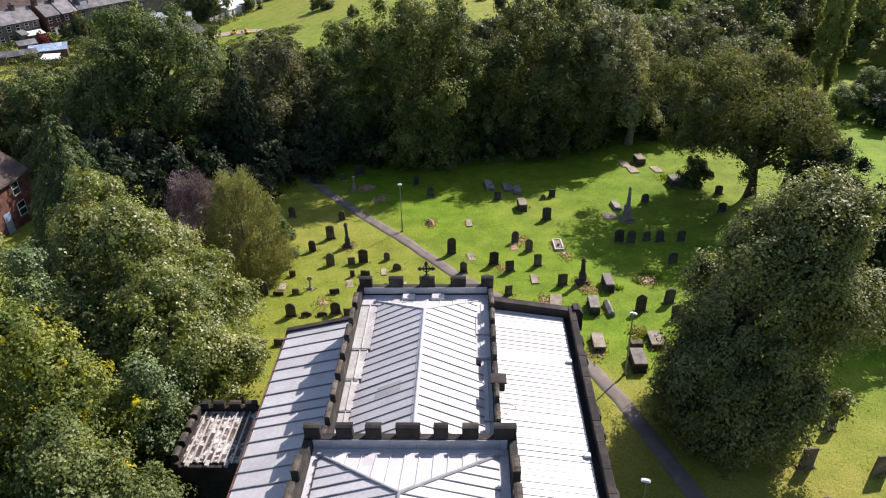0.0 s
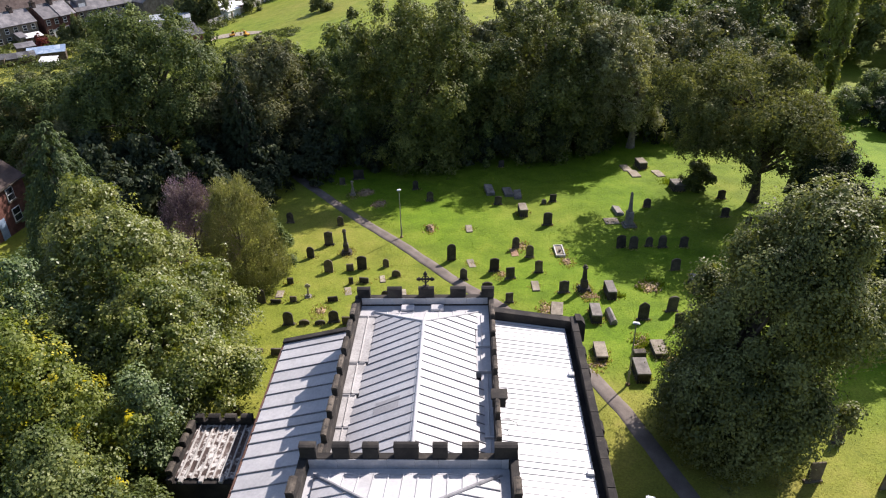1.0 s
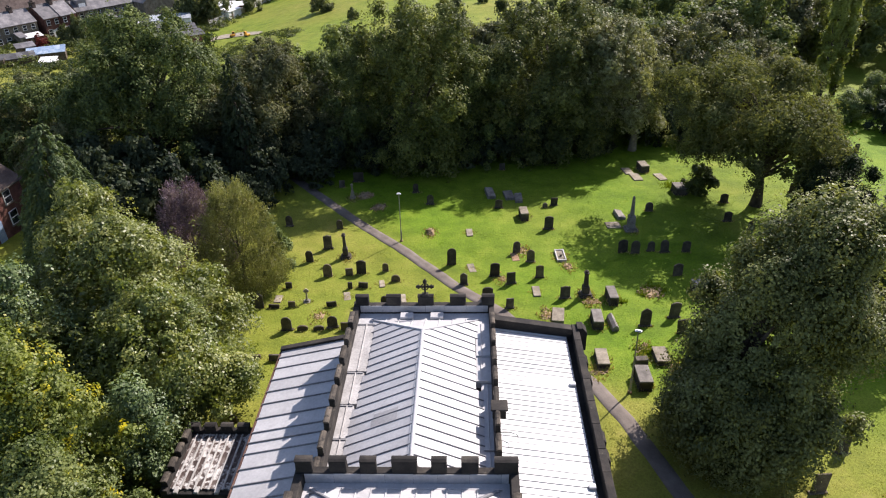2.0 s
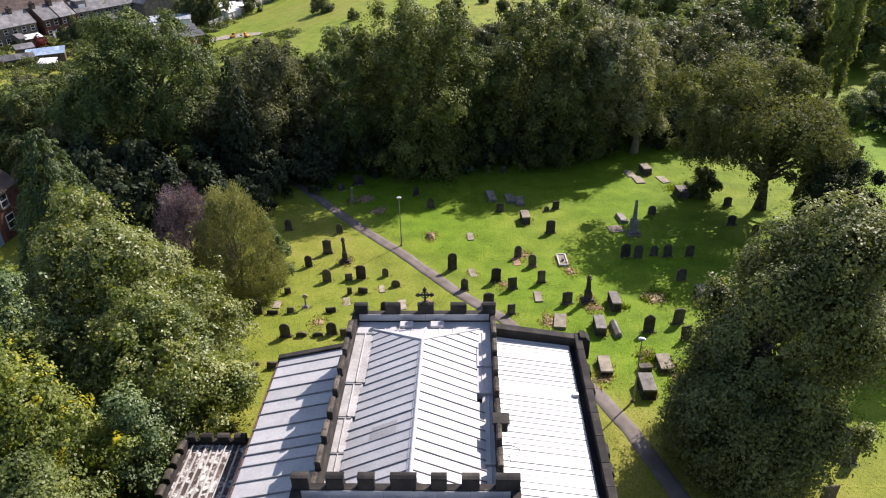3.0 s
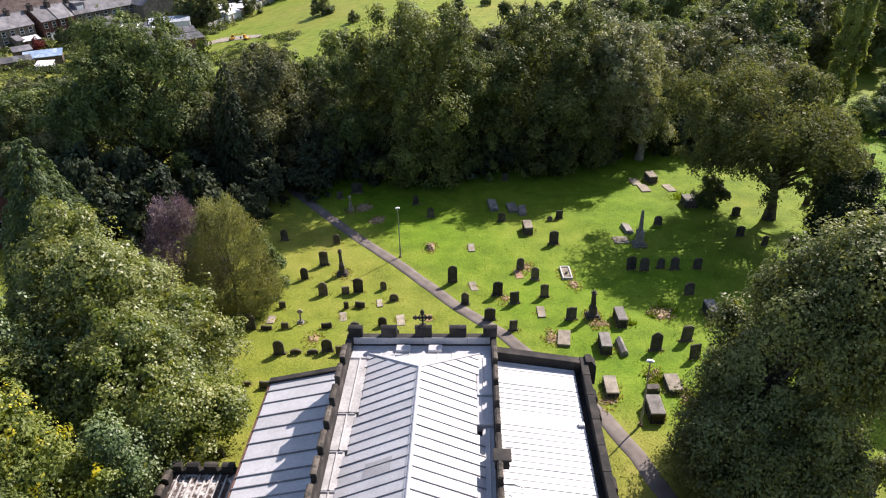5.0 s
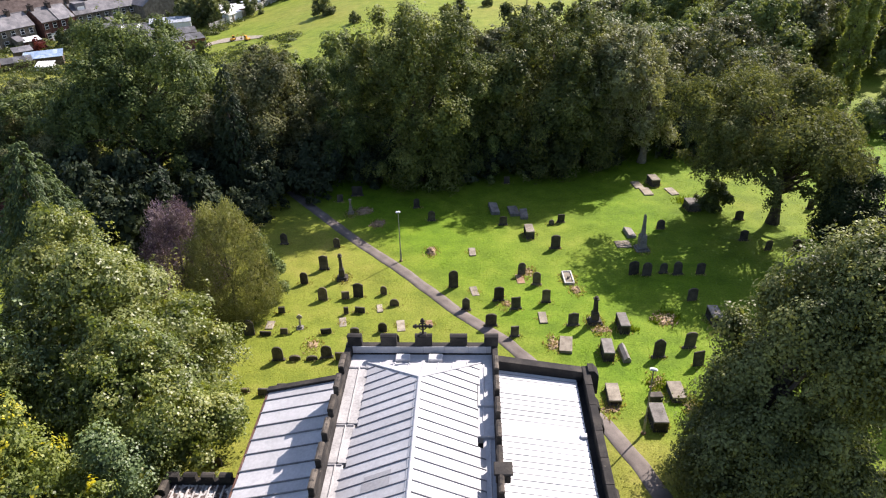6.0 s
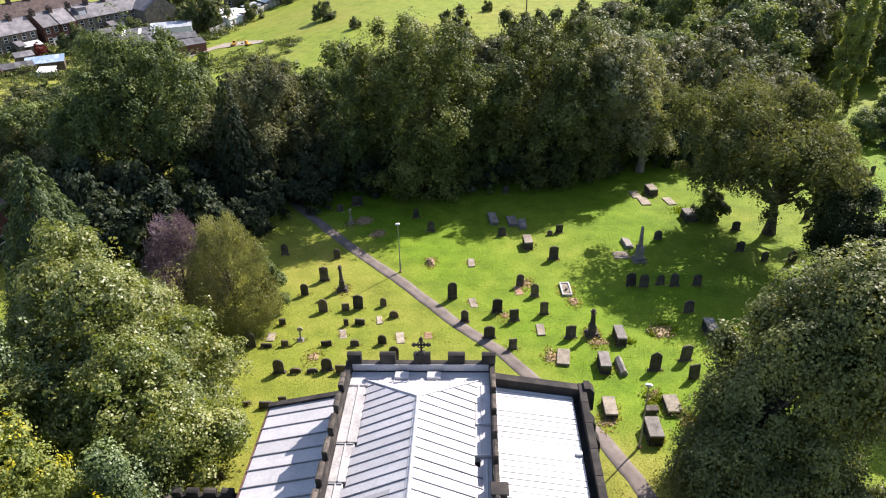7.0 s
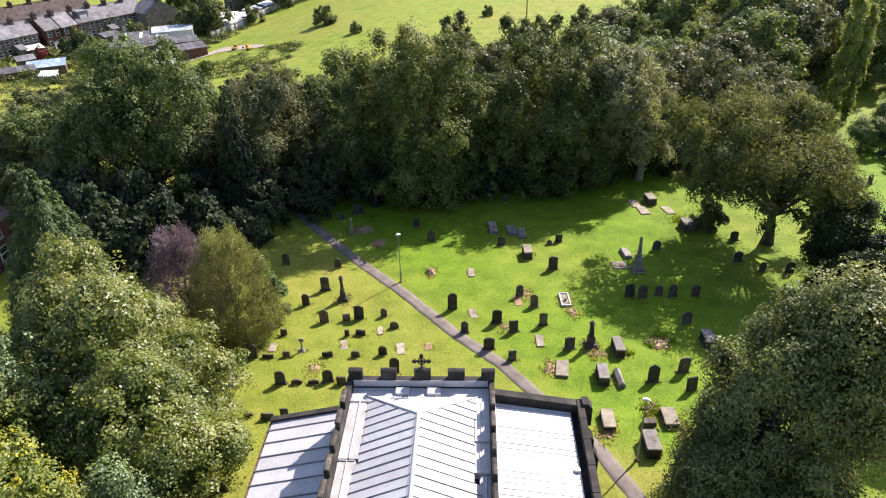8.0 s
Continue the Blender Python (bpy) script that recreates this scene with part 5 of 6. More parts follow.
def kerbed_grave(x, y, w, l, turn):
    ob = thing("kerbed_grave", pose(x, y, gz(x, y), -2.5, 0, turn), "grave with pale marble kerbs and a dark flower pot", "grave", "graves")
    bm = bmesh.new()
    box(bm, -w / 2 + 0.1, -l / 2 + 0.1, -0.1, w / 2 - 0.1, l / 2 - 0.1, 0.13, 0.01)
    part("slab", bm, SLAB_PALE, ob, "worn pale stone slab")
    for x0, y0, x1, y1 in ((-w / 2, -l / 2, -w / 2 + 0.12, l / 2), (w / 2 - 0.12, -l / 2, w / 2, l / 2), (-w / 2 + 0.122, l / 2 - 0.12, w / 2 - 0.122, l / 2), (-w / 2 + 0.122, -l / 2, w / 2 - 0.122, -l / 2 + 0.12)):
        bm = bmesh.new()
        box(bm, x0, y0, -0.1, x1, y1, 0.22, 0.015)
        part("kerb", bm, MARBLE, ob, "pale marble kerb")
    bm = bmesh.new()
    tube(bm, [((0.03, -0.15, 0.12), 0.1), ((0.03, -0.15, 0.3), 0.14), ((0.03, -0.15, 0.31), 0.09), ((0.03, -0.15, 0.22), 0.08)], 10)
    part("flower_pot", bm, GRAVE_DARK, ob)


def coped_stone(x, y, w, l, turn):
    ob = thing("coped_stone", pose(x, y, gz(x, y), 0, 9, turn), "tilted coped tombstone sunk into the grass", "grave slab", "graves")
    bm = bmesh.new()
    prism(bm, [(-w / 2, -0.3), (w / 2, -0.3), (w / 2, 0.3), (0.05, 0.52), (-0.05, 0.52), (-w / 2, 0.3)], -l / 2, l / 2)
    part("slab", bm, SLAB_GREY, ob)


def lamp_post(x, y, h, turn, arm):
    ob = thing("lamp_post", pose(x, y, gz(x, y), 0, 0, turn), "slim grey galvanised lamp post with a pale lantern", "street lamp", "lamp posts")
    bm = bmesh.new()
    tube(bm, [((0, 0, -0.3), 0.075), ((0, 0, 1.1), 0.075), ((0, 0, 1.16), 0.05), ((0, 0, h - 0.1), 0.038)], 12)
    part("pole", bm, GALVANISED, ob)
    bm = bmesh.new()
    tube(bm, [((0, 0, -0.1), 0.16), ((0, 0, 0.1), 0.15), ((0, 0, 0.14), 0.09)], 12)
    part("base_collar", bm, SLAB_RED, ob, "pinkish concrete collar")
    bm = bmesh.new()
    box(bm, -arm, -0.11, h - 0.1, arm, 0.11, h - 0.02, 0.03)
    box(bm, -arm * 0.7, -0.08, h - 0.02, arm * 0.7, 0.08, h + 0.02, 0.015)
    part("lantern", bm, WHITE_PAINT, ob, "flat pale lantern head")
    bm = bmesh.new()
    box(bm, -arm * 0.75, -0.08, h - 0.125, arm * 0.75, 0.08, h - 0.103)
    part("lens", bm, GLASS, ob)
    bm = bmesh.new()
    box(bm, -0.075, -0.078, 0.45, 0.075, -0.07, 0.95, 0.0)
    part("service_door", bm, GALVANISED, ob)
    return ob


lamp_post(-6.2, 58.3, 5.0, 10, 0.2)
lamp_post(10.65, 36.3, 5.1, -15, 0.22)
lamp_post(8.3, 22.2, 5.1, -15, 0.22)

# north of the footpath
headstone(-16.94, 54.10, 0.80, 1.30, "shoulder", True)
headstone(-14.10, 54.29, 0.65, 1.12, "round")
headstone(-12.87, 56.78, 0.77, 1.45, "shoulder")
headstone(-12.47, 61.07, 0.60, 1.01, "round")
headstone(-16.33, 51.87, 0.63, 1.04, "round")
headstone(-12.00, 51.64, 0.76, 1.21, "round", True)
headstone(-10.19, 51.90, 0.62, 0.69, "square", True)
headstone(-9.17, 52.16, 0.82, 1.33, "arch")
headstone(-7.12, 52.61, 0.53, 0.81, "round", True)
headstone(-6.08, 50.91, 0.75, 0.63, "round", True)
headstone(-14.97, 49.79, 0.51, 0.57, "square")
headstone(-9.78, 49.66, 0.37, 0.62, "square")
headstone(-8.70, 49.83, 0.79, 0.51, "square")
headstone(-16.68, 46.70, 0.76, 1.43, "peak")
headstone(-15.47, 46.71, 0.85, 0.33, "square")
headstone(-14.09, 46.87, 0.54, 0.50, "square", True)
headstone(-10.85, 46.89, 0.80, 0.44, "square")
headstone(-8.68, 46.91, 0.66, 0.55, "arch")
headstone(-6.60, 47.22, 0.66, 0.83, "round")
headstone(-5.49, 45.02, 0.73, 1.35, "round")
headstone(-13.68, 43.53, 0.76, 1.23, "round")
headstone(-12.50, 43.54, 0.80, 0.43, "arch", True)
headstone(-11.28, 43.55, 0.80, 0.38, "round")
headstone(-10.24, 43.82, 0.76, 1.07, "round")
headstone(-9.19, 43.57, 0.71, 0.70, "square", True)
headstone(-15.09, 40.03, 0.56, 0.32, "square", True)
headstone(-13.71, 39.76, 0.83, 0.52, "square")
headstone(-12.54, 40.01, 0.56, 0.73, "square")
headstone(-15.24, 35.52, 0.73, 0.50, "arch")
headstone(-14.77, 33.35, 0.49, 0.59, "round")
headstone(-1.39, 53.69, 0.78, 1.68, "round")
headstone(-0.29, 50.20, 0.60, 1.13, "peak")
headstone(2.32, 51.53, 0.79, 1.37, "arch")
headstone(3.65, 50.31, 0.73, 1.13, "square")
headstone(1.60, 47.95, 0.84, 1.16, "arch")
headstone(3.34, 46.57, 0.60, 0.93, "square")
headstone(4.42, 55.74, 0.64, 1.18, "round")
headstone(5.58, 54.07, 0.67, 1.22, "round", True)
headstone(6.11, 51.30, 0.65, 1.25, "shoulder", True)
headstone(7.85, 48.00, 0.79, 1.15, "shoulder")
headstone(7.81, 60.60, 0.84, 1.42, "arch")
headstone(-3.88, 66.63, 0.69, 1.12, "round")
headstone(3.22, 65.59, 0.74, 0.97, "shoulder")
headstone(8.92, 66.18, 0.68, 0.91, "square")
headstone(7.97, 65.69, 0.51, 0.52, "round")
headstone(4.03, 76.20, 0.64, 0.85, "square")
headstone(-5.62, 69.81, 0.60, 1.08, "round")
headstone(-12.32, 73.16, 1.14, 1.18, "square")
headstone(-13.95, 71.56, 0.62, 0.83, "square")
headstone(-17.58, 61.64, 0.66, 1.14, "round")
headstone(13.96, 55.75, 0.88, 1.29, "arch")
headstone(15.00, 55.57, 0.78, 1.29, "round")
headstone(16.51, 56.04, 0.64, 1.00, "round")
headstone(17.67, 55.76, 0.73, 1.23, "round")
headstone(19.58, 55.86, 0.73, 1.11, "arch")
headstone(17.75, 51.61, 0.82, 1.18, "arch")
headstone(18.28, 64.55, 0.77, 1.02, "round")
headstone(25.25, 61.99, 0.74, 1.05, "arch")
headstone(26.30, 66.46, 0.78, 1.03, "arch")
headstone(26.76, 60.04, 0.61, 1.03, "arch")
headstone(29.12, 59.83, 0.76, 1.27, "peak")
headstone(34.12, 68.84, 0.63, 1.11, "square")
headstone(13.35, 44.06, 0.81, 1.57, "peak")
headstone(15.79, 45.21, 0.83, 1.43, "arch")
headstone(15.85, 43.12, 0.79, 1.25, "square")
headstone(21.75, 30.9, 0.7, 1.35, "arch")
headstone(19.1, 27.9, 0.85, 1.5, "square", True)
headstone(22.9, 27.4, 1.0, 1.5, "square", True)
headstone(18.96, 25.14, 0.71, 0.75, "round", True)
headstone(16.13, 25.00, 0.60, 0.70, "round")
headstone(42.3, 76.3, 0.7, 1.3, "round")
headstone(46.4, 80.7, 0.6, 1.2, "shoulder")
headstone(39.6, 72.5, 0.7, 1.2, "peak")
# tombs with raised tops
chest_tomb(11.5, 47.7, 0.72, 1.8, 0.8, 2, SLAB_GREY, "dark chest tomb with a grey slab top")
chest_tomb(5.6, 63.2, 0.8, 1.65, 0.85, 4, SLAB_PALE, "chest tomb with a pale sunlit slab")
chest_tomb(20.1, 75.8, 0.95, 1.7, 0.85, 8, SLAB_PALE, "chest tomb with a pale sunlit slab")
chest_tomb(22.5, 69.2, 1.3, 1.7, 0.85, 5, SLAB_GREY, "dark chest tomb in the shade of the maple")
chest_tomb(18.6, 48.7, 0.8, 1.7, 0.9, 1, SLAB_GREY, "dark chest tomb with a grey slab top")
chest_tomb(9.8, 44.4, 0.78, 1.75, 0.78, -1, SLAB_GREY, "chest tomb with a pale grey slab top")
chest_tomb(9.4, 39.7, 0.84, 1.78, 0.5, -1, SLAB_PALE, "low chest tomb with a stained pink slab")
chest_tomb(13.55, 40.0, 0.95, 1.7, 0.45, 1, SLAB_PALE, "low chest tomb overgrown at one side")
chest_tomb(11.7, 37.3, 0.92, 1.82, 0.85, 0, SLAB_GREY, "tall chest tomb with a grey slab beside the lamp post")
coped_stone(10.95, 44.2, 0.5, 1.7, 5)
kerbed_grave(8.3, 55.1, 0.85, 2.05, 2)
obelisk(-10.97, 55.1, 0.95, 2.55, 8, True, "dark stone pillar monument with an urn")
obelisk(9.54, 48.4, 1.05, 2.4, 5, True, "dark stone pillar monument with an urn")
obelisk(15.6, 60.4, 1.25, 3.6, 6, False, "tall grey obelisk on a stepped pedestal", SLAB_GREY)
wheel_cross(-13.0, 47.6, 1.25)
obelisk(-12.3, 68.5, 0.6, 1.7, 3, True, "pale slender pillar monument in the shade of the wood", SLAB_PALE)
# slabs in the grass
PALE, RED, GREY = "pale worn ledger stone lying in the grass", "reddish worn ledger stone lying in the grass", "grey ledger stone in the shade of the wood"
ledger(-7.2, 50.4, 0.45, 1.15, 11, SLAB_PALE, PALE)
ledger(-15.45, 48.0, 0.6, 1.1, 2, SLAB_PALE, PALE)
ledger(-9.85, 48.4, 0.55, 1.25, 11, SLAB_PALE, PALE, 0.04)
ledger(-5.3, 48.0, 0.62, 1.5, 9, SLAB_PALE, PALE, 0.05)
ledger(-3.15, 48.3, 0.6, 0.9, 10, SLAB_RED, RED, 0.03)
ledger(0.37, 53.0, 0.6, 1.4, 11, SLAB_PALE, PALE, 0.06)
ledger(4.25, 55.0, 0.65, 1.5, 6, SLAB_RED, RED, 0.06)
ledger(5.65, 49.0, 0.62, 1.55, 1, SLAB_PALE, PALE, 0.1)
ledger(0.2, 59.9, 0.6, 1.5, 5, SLAB_PALE, PALE, 0.1)
ledger(2.4, 69.2, 0.85, 2.4, 7, SLAB_GREY, GREY, 0.35, 6)
ledger(4.4, 68.7, 0.95, 2.1, 7, SLAB_GREY, GREY, 0.25)
ledger(5.4, 68.0, 0.75, 2.2, 0, SLAB_GREY, GREY, 0.25, -5)
ledger(18.3, 75.4, 0.95, 1.8, 8, SLAB_PALE, PALE, 0.12)
ledger(18.9, 73.6, 1.0, 2.0, 5, SLAB_PALE, PALE, 0.12)
ledger(21.6, 73.6, 0.9, 1.9, 12, SLAB_PALE, PALE, 0.12)
ledger(15.1, 63.5, 0.75, 1.75, 5, SLAB_GREY, "grey ledger stone leaning by the obelisk", 0.3, 12)
ledger(14.1, 61.3, 1.35, 1.35, 3, SLAB_PALE, PALE, 0.08)
ledger(7.0, 45.4, 0.95, 1.8, -8, SLAB_PALE, PALE, 0.25)
ledger(12.1, 39.5, 0.85, 0.5, 3, GRAVE_DARK, "low dark block of a broken tomb", 0.45)


def soil_patch(x, y, w, l, turn, high=0.12, seed=1):
    """A low mound of dry earth with an uneven rim."""
    ob = thing("earth_mound", pose(x, y, gz(x, y), 0, 0, turn), "low mound of dry brown earth on a grave", "mound", "graves")
    n, rows = 18, 4
    verts, faces = [(0, 0, high)], []
    for r in range(1, rows + 1):
        f = r / rows
        for i in range(n):
            t = 2 * math.pi * i / n
            k = 0.85 + 0.5 * noise.noise((math.cos(t) * 1.9, math.sin(t) * 1.9, seed)) + 0.12 * random.random() * (r == rows)
            z = high * (1 - f ** 2) + (0.11 * noise.noise((i * 0.9, r * 1.3, seed)) if r < rows else -0.08)
            verts.append((w / 2 * f * k * math.cos(t), l / 2 * f * k * math.sin(t), z))
    for i in range(n):
        j = (i + 1) % n
        faces.append((0, 1 + i, 1 + j))
        for r in range(rows - 1):
            a = 1 + r * n
            faces.append((a + i, a + n + i, a + n + j, a + j))
    part("earth", mesh_from("earth", verts, faces, SOIL, True), SOIL, ob)
    bm = bmesh.new()
    for _ in range(int(14 * w * l)):       # clods
        t, f, r = random.uniform(0, 6.28), random.uniform(0, 0.95) ** 0.5, random.uniform(0.03, 0.1)
        m = pose(w / 2 * f * math.cos(t), l / 2 * f * math.sin(t), high * (1 - f * f), random.uniform(0, 90), random.uniform(0, 90), 0)
        box(bm, -r, -r * 0.7, -r * 0.6, r, r * 0.7, r * 0.6, 0.0, m)
    tagged(part("loose_soil", bm, SOIL, ob), "loose clods of earth", kind="stuff")


soil_patch(-3.55, 60.0, 0.95, 1.5, 4, 0.42, 13)
soil_patch(14.9, 48.8, 2.3, 2.0, 10, 0.18, 1)
soil_patch(8.75, 53.2, 0.9, 1.5, 4, 0.14, 2)
soil_patch(3.0, 51.0, 0.9, 0.8, 0, 0.08, 3)
soil_patch(9.9, 47.4, 1.6, 1.0, 0, 0.06, 4)
soil_patch(5.0, 56.0, 1.1, 1.6, 10, 0.05, 5)
soil_patch(-11.0, 69.0, 2.2, 1.8, 10, 0.2, 6)
soil_patch(-9.2, 65.9, 2.0, 1.4, 40, 0.16, 7)
soil_patch(12.6, 41.2, 1.5, 1.2, 40, 0.12, 8)
soil_patch(14.4, 38.6, 1.3, 1.9, 10, 0.06, 9)
soil_patch(9.0, 38.5, 1.5, 0.8, 0, 0.05, 10)
soil_patch(6.2, 45.6, 1.0, 1.9, 0, 0.05, 11)
soil_patch(-11.6, 45.4, 1.1, 0.9, 0, 0.08, 12)


# ---------------------------------------------------------------- houses and gardens beyond the wood
def window_part(parent, x, z, w, h, y, out):
    """A framed window on a wall at y; out: -1 for the front, 1 for the back."""
    bm = bmesh.new()
    box(bm, x - w / 2, min(y, y + out * 0.08), z, x + w / 2, max(y, y + out * 0.08), z + h)
    win = part("window", bm, WHITE_PAINT, parent)
    for k in (0, 1):
        bm = bmesh.new()
        box(bm, x - w / 2 + 0.08, min(y + out * 0.082, y + out * 0.1), z + 0.08 + k * h / 2, x + w / 2 - 0.08, max(y + out * 0.082, y + out * 0.1), z + h / 2 - 0.04 + k * h / 2)
        part("pane", bm, GLASS, win)
    bm = bmesh.new()
    box(bm, x - w / 2 - 0.1, min(y, y + out * 0.16), z - 0.12, x + w / 2 + 0.1, max(y, y + out * 0.16), z)
    part("sill", bm, STONE_WALL, win)


def house(x, y, turn, w, d, eave, ridge, wall, roof, label, chimneys=1, dormer=False, group="", lean_to=False):
    """A house on a front line at y = 0, running back to y = d."""
    ob = thing("house", pose(x, y, gz(x, y), 0, 0, turn), label, "house", group)
    bm = bmesh.new()
    va = prism(bm, [(0, -1.5), (d, -1.5), (d, eave), (d / 2, ridge - 0.1), (0, eave)], -w / 2, w / 2)
    for v in va:
        v.co = Vector((v.co.y, v.co.x, v.co.z))
    part("wall", bm, wall, ob)
    bm = bmesh.new()
    for sgn in (-1, 1):
        y0, ym = (-0.35, d / 2) if sgn < 0 else (d + 0.35, d / 2)
        drop = 0.35 * (ridge - eave) / (d / 2)
        pts = [(-w / 2 - 0.06, y0, eave - drop), (w / 2 + 0.06, y0, eave - drop), (w / 2 + 0.06, ym, ridge), (-w / 2 - 0.06, ym, ridge)]
        top = [bm.verts.new((a, b, c + 0.12)) for a, b, c in pts]
        low = [bm.verts.new((a, b, c)) for a, b, c in pts]
        bm.faces.new(top)
        bm.faces.new(low[::-1])
        for i in range(4):
            bm.faces.new((top[i], top[(i + 1) % 4], low[(i + 1) % 4], low[i]))
    slates = part("roof", bm, roof, ob)
    bm = bmesh.new()
    tube(bm, [((-w / 2, d / 2, ridge + 0.12), 0.12), ((w / 2, d / 2, ridge + 0.12), 0.12)], 6)
    part("ridge_tiles", bm, roof, slates)
    for k in range(chimneys):
        cx = -w / 2 + 0.5 + k * (w - 1.0)
        bm = bmesh.new()
        box(bm, cx - 0.45, d / 2 - 0.75, ridge - 0.5, cx + 0.45, d / 2 + 0.75, ridge + 1.1, 0.03)
        box(bm, cx - 0.52, d / 2 - 0.82, ridge + 0.95, cx + 0.52, d / 2 + 0.82, ridge + 1.08)
        ch = part("chimney", bm, TILE_BROWN, slates)
        for j in range(3):
            bm = bmesh.new()
            tube(bm, [((cx, d / 2 - 0.5 + 0.5 * j, ridge + 1.05), 0.14), ((cx, d / 2 - 0.5 + 0.5 * j, ridge + 1.5), 0.11)], 8)
            part("chimney_pot", bm, TILE_BROWN, ob)
    for wx in (-w / 4, w / 4):
        window_part(ob, wx, eave - 1.9, 1.0, 1.3, 0.0, -1)
        window_part(ob, wx, 0.9, 1.1, 1.4, 0.0, -1)
    bm = bmesh.new()
    box(bm, -0.45, -0.06, 0.0, 0.45, -0.002, 2.05)
    part("door", bm, random.choice((WHITE_PAINT, TIMBER, BLUE_SHEET)), ob)
    bm = bmesh.new()
    box(bm, -w / 2, -0.46, eave - 0.32, w / 2, -0.34, eave - 0.2)
    part("gutter", bm, GRAVE_DARK, ob)
    if dormer:
        bm = bmesh.new()
        box(bm, -1.3, d * 0.12, eave + 0.3, 1.3, d * 0.42, ridge - 0.1)
        dm = part("dormer", bm, SLATE, ob)
        bm = bmesh.new()
        box(bm, -0.9, d * 0.12 - 0.05, eave + 0.7, 0.9, d * 0.12 - 0.004, eave + 1.6)
        part("pane", bm, WHITE_PAINT, dm)
    if lean_to:
        bm = bmesh.new()
        va = prism(bm, [(-3.0, -1.5), (0.0, -1.5), (0.0, 3.1), (-3.0, 2.3)], 0.2, w / 2 - 0.2)
        for v in va:
            v.co = Vector((v.co.y, v.co.x, v.co.z))
        part("kitchen_wing", bm, wall, ob)
        bm = bmesh.new()
        va = prism(bm, [(-3.2, 2.28), (0.0, 3.13), (0.0, 3.23), (-3.2, 2.38)], 0.1, w / 2 - 0.1)
        for v in va:
            v.co = Vector((v.co.y, v.co.x, v.co.z))
        part("wing_roof", bm, roof, ob)
    return ob


def build_houses():
    label = "stone terraced house with a grey slate roof"
    ux, uy = math.cos(radians(55.3)), math.sin(radians(55.3))
    for k in range(-3, 2):
        house(-113.8 + ux * (2.2 + 4.4 * k), 172.6 + uy * (2.2 + 4.4 * k), 55.3, 4.36, 8.0, 5.0, 7.5, STONE_WALL, SLATE, label, 1, False, "terrace", k % 2 == 0)
    for k in range(2):
        house(-107.6 + ux * (2.2 + 4.4 * k), 180.8 + uy * (2.2 + 4.4 * k), 60, 4.36, 8.0, 5.2, 7.8, BRICK_WALL, SLATE, "brick terraced house with a grey slate roof", 1, False, "terrace", k == 1)
    for k in range(4):
        house(-103.4 + 0.62 * (2.4 + 4.75 * k), 189.8 + 0.785 * (2.4 + 4.75 * k), 51.7, 4.7, 8.5, 5.0, 7.6, STONE_WALL, SLATE, label, 1, k == 0, "terrace", k % 2 == 1)
    house(-86.0, 208.0, 140, 8.0, 9.0, 5.2, 8.0, STONE_WALL, SLATE, "detached stone house with a pale gable", 1)
    for k in range(5):
        house(-124.0 + ux * 5.2 * k, 193.0 + uy * 5.2 * k, 52, 5.1, 8.5, 5.0, 7.8, STONE_WALL, TILE_BROWN, "terraced house with a brown tiled roof", 1, False, "back terrace")
    for k, (hx, hy) in enumerate(((-81.0, 219.0), (-72.0, 225.0), (-63.0, 232.0), (-54.0, 236.0))):
        house(hx, hy, 12, 7.0, 8.0, 5.0, 7.6, STONE_WALL, TILE_BROWN, "semi-detached house of pale stone", 1, False, "far houses")
    house(-44.8, 58.7, 85, 9.0, 8.0, 5.0, 8.0, BRICK_WALL, TILE_BROWN, "red brick house with a brown tiled roof and white windows", 1)


def shed(x, y, turn, w, d, h, roof, wall, label, name="shed", skylights=0):
    ob = thing(name, pose(x, y, gz(x, y), 0, 0, turn), label, name, "sheds")
    bm = bmesh.new()
    box(bm, -w / 2, -d / 2, -0.8, w / 2, d / 2, h)
    part("wall", bm, wall, ob)
    n = max(2, int(w / 1.1))
    for i in range(n):       # roof sheets with small steps between them
        x0, x1 = -w / 2 - 0.15 + (w + 0.3) * i / n, -w / 2 - 0.15 + (w + 0.3) * (i + 1) / n
        bm = bmesh.new()
        t = random.uniform(0, 0.03)
        ring = [(x0, -d / 2 - 0.25, h + t), (x1 - 0.02, -d / 2 - 0.25, h + t), (x1 - 0.02, d / 2 + 0.25, h + 0.55 + t), (x0, d / 2 + 0.25, h + 0.55 + t)]
        top = [bm.verts.new((a, b, c + 0.06)) for a, b, c in ring]
        low = [bm.verts.new((a, b, c - 0.02)) for a, b, c in ring]
        bm.faces.new(top)
        bm.faces.new(low[::-1])
        for k in range(4):
            bm.faces.new((top[k], top[(k + 1) % 4], low[(k + 1) % 4], low[k]))
        part("roof_sheet", bm, roof, ob)
    for i in range(skylights):
        bm = bmesh.new()
        cx = -w / 2 + w * (i + 0.7) / (skylights + 0.4)
        tilt = 0.55 / (d + 0.5)
        plate(bm, [(cx + u, v, h + 0.13 + (v + d / 2 + 0.25) * tilt) for u, v in ((-0.35, -d * 0.36), (0.35, -d * 0.36), (0.35, d * 0.36), (-0.35, d * 0.36))], 0.06)
        part("skylight", bm, WHITE_PAINT, ob)
    bm = bmesh.new()
    box(bm, -w * 0.2 - 0.4, -d / 2 - 0.04, 0, -w * 0.2 + 0.4, -d / 2 - 0.002, min(1.9, h - 0.2))
    part("door", bm, TIMBER, ob)
    return ob


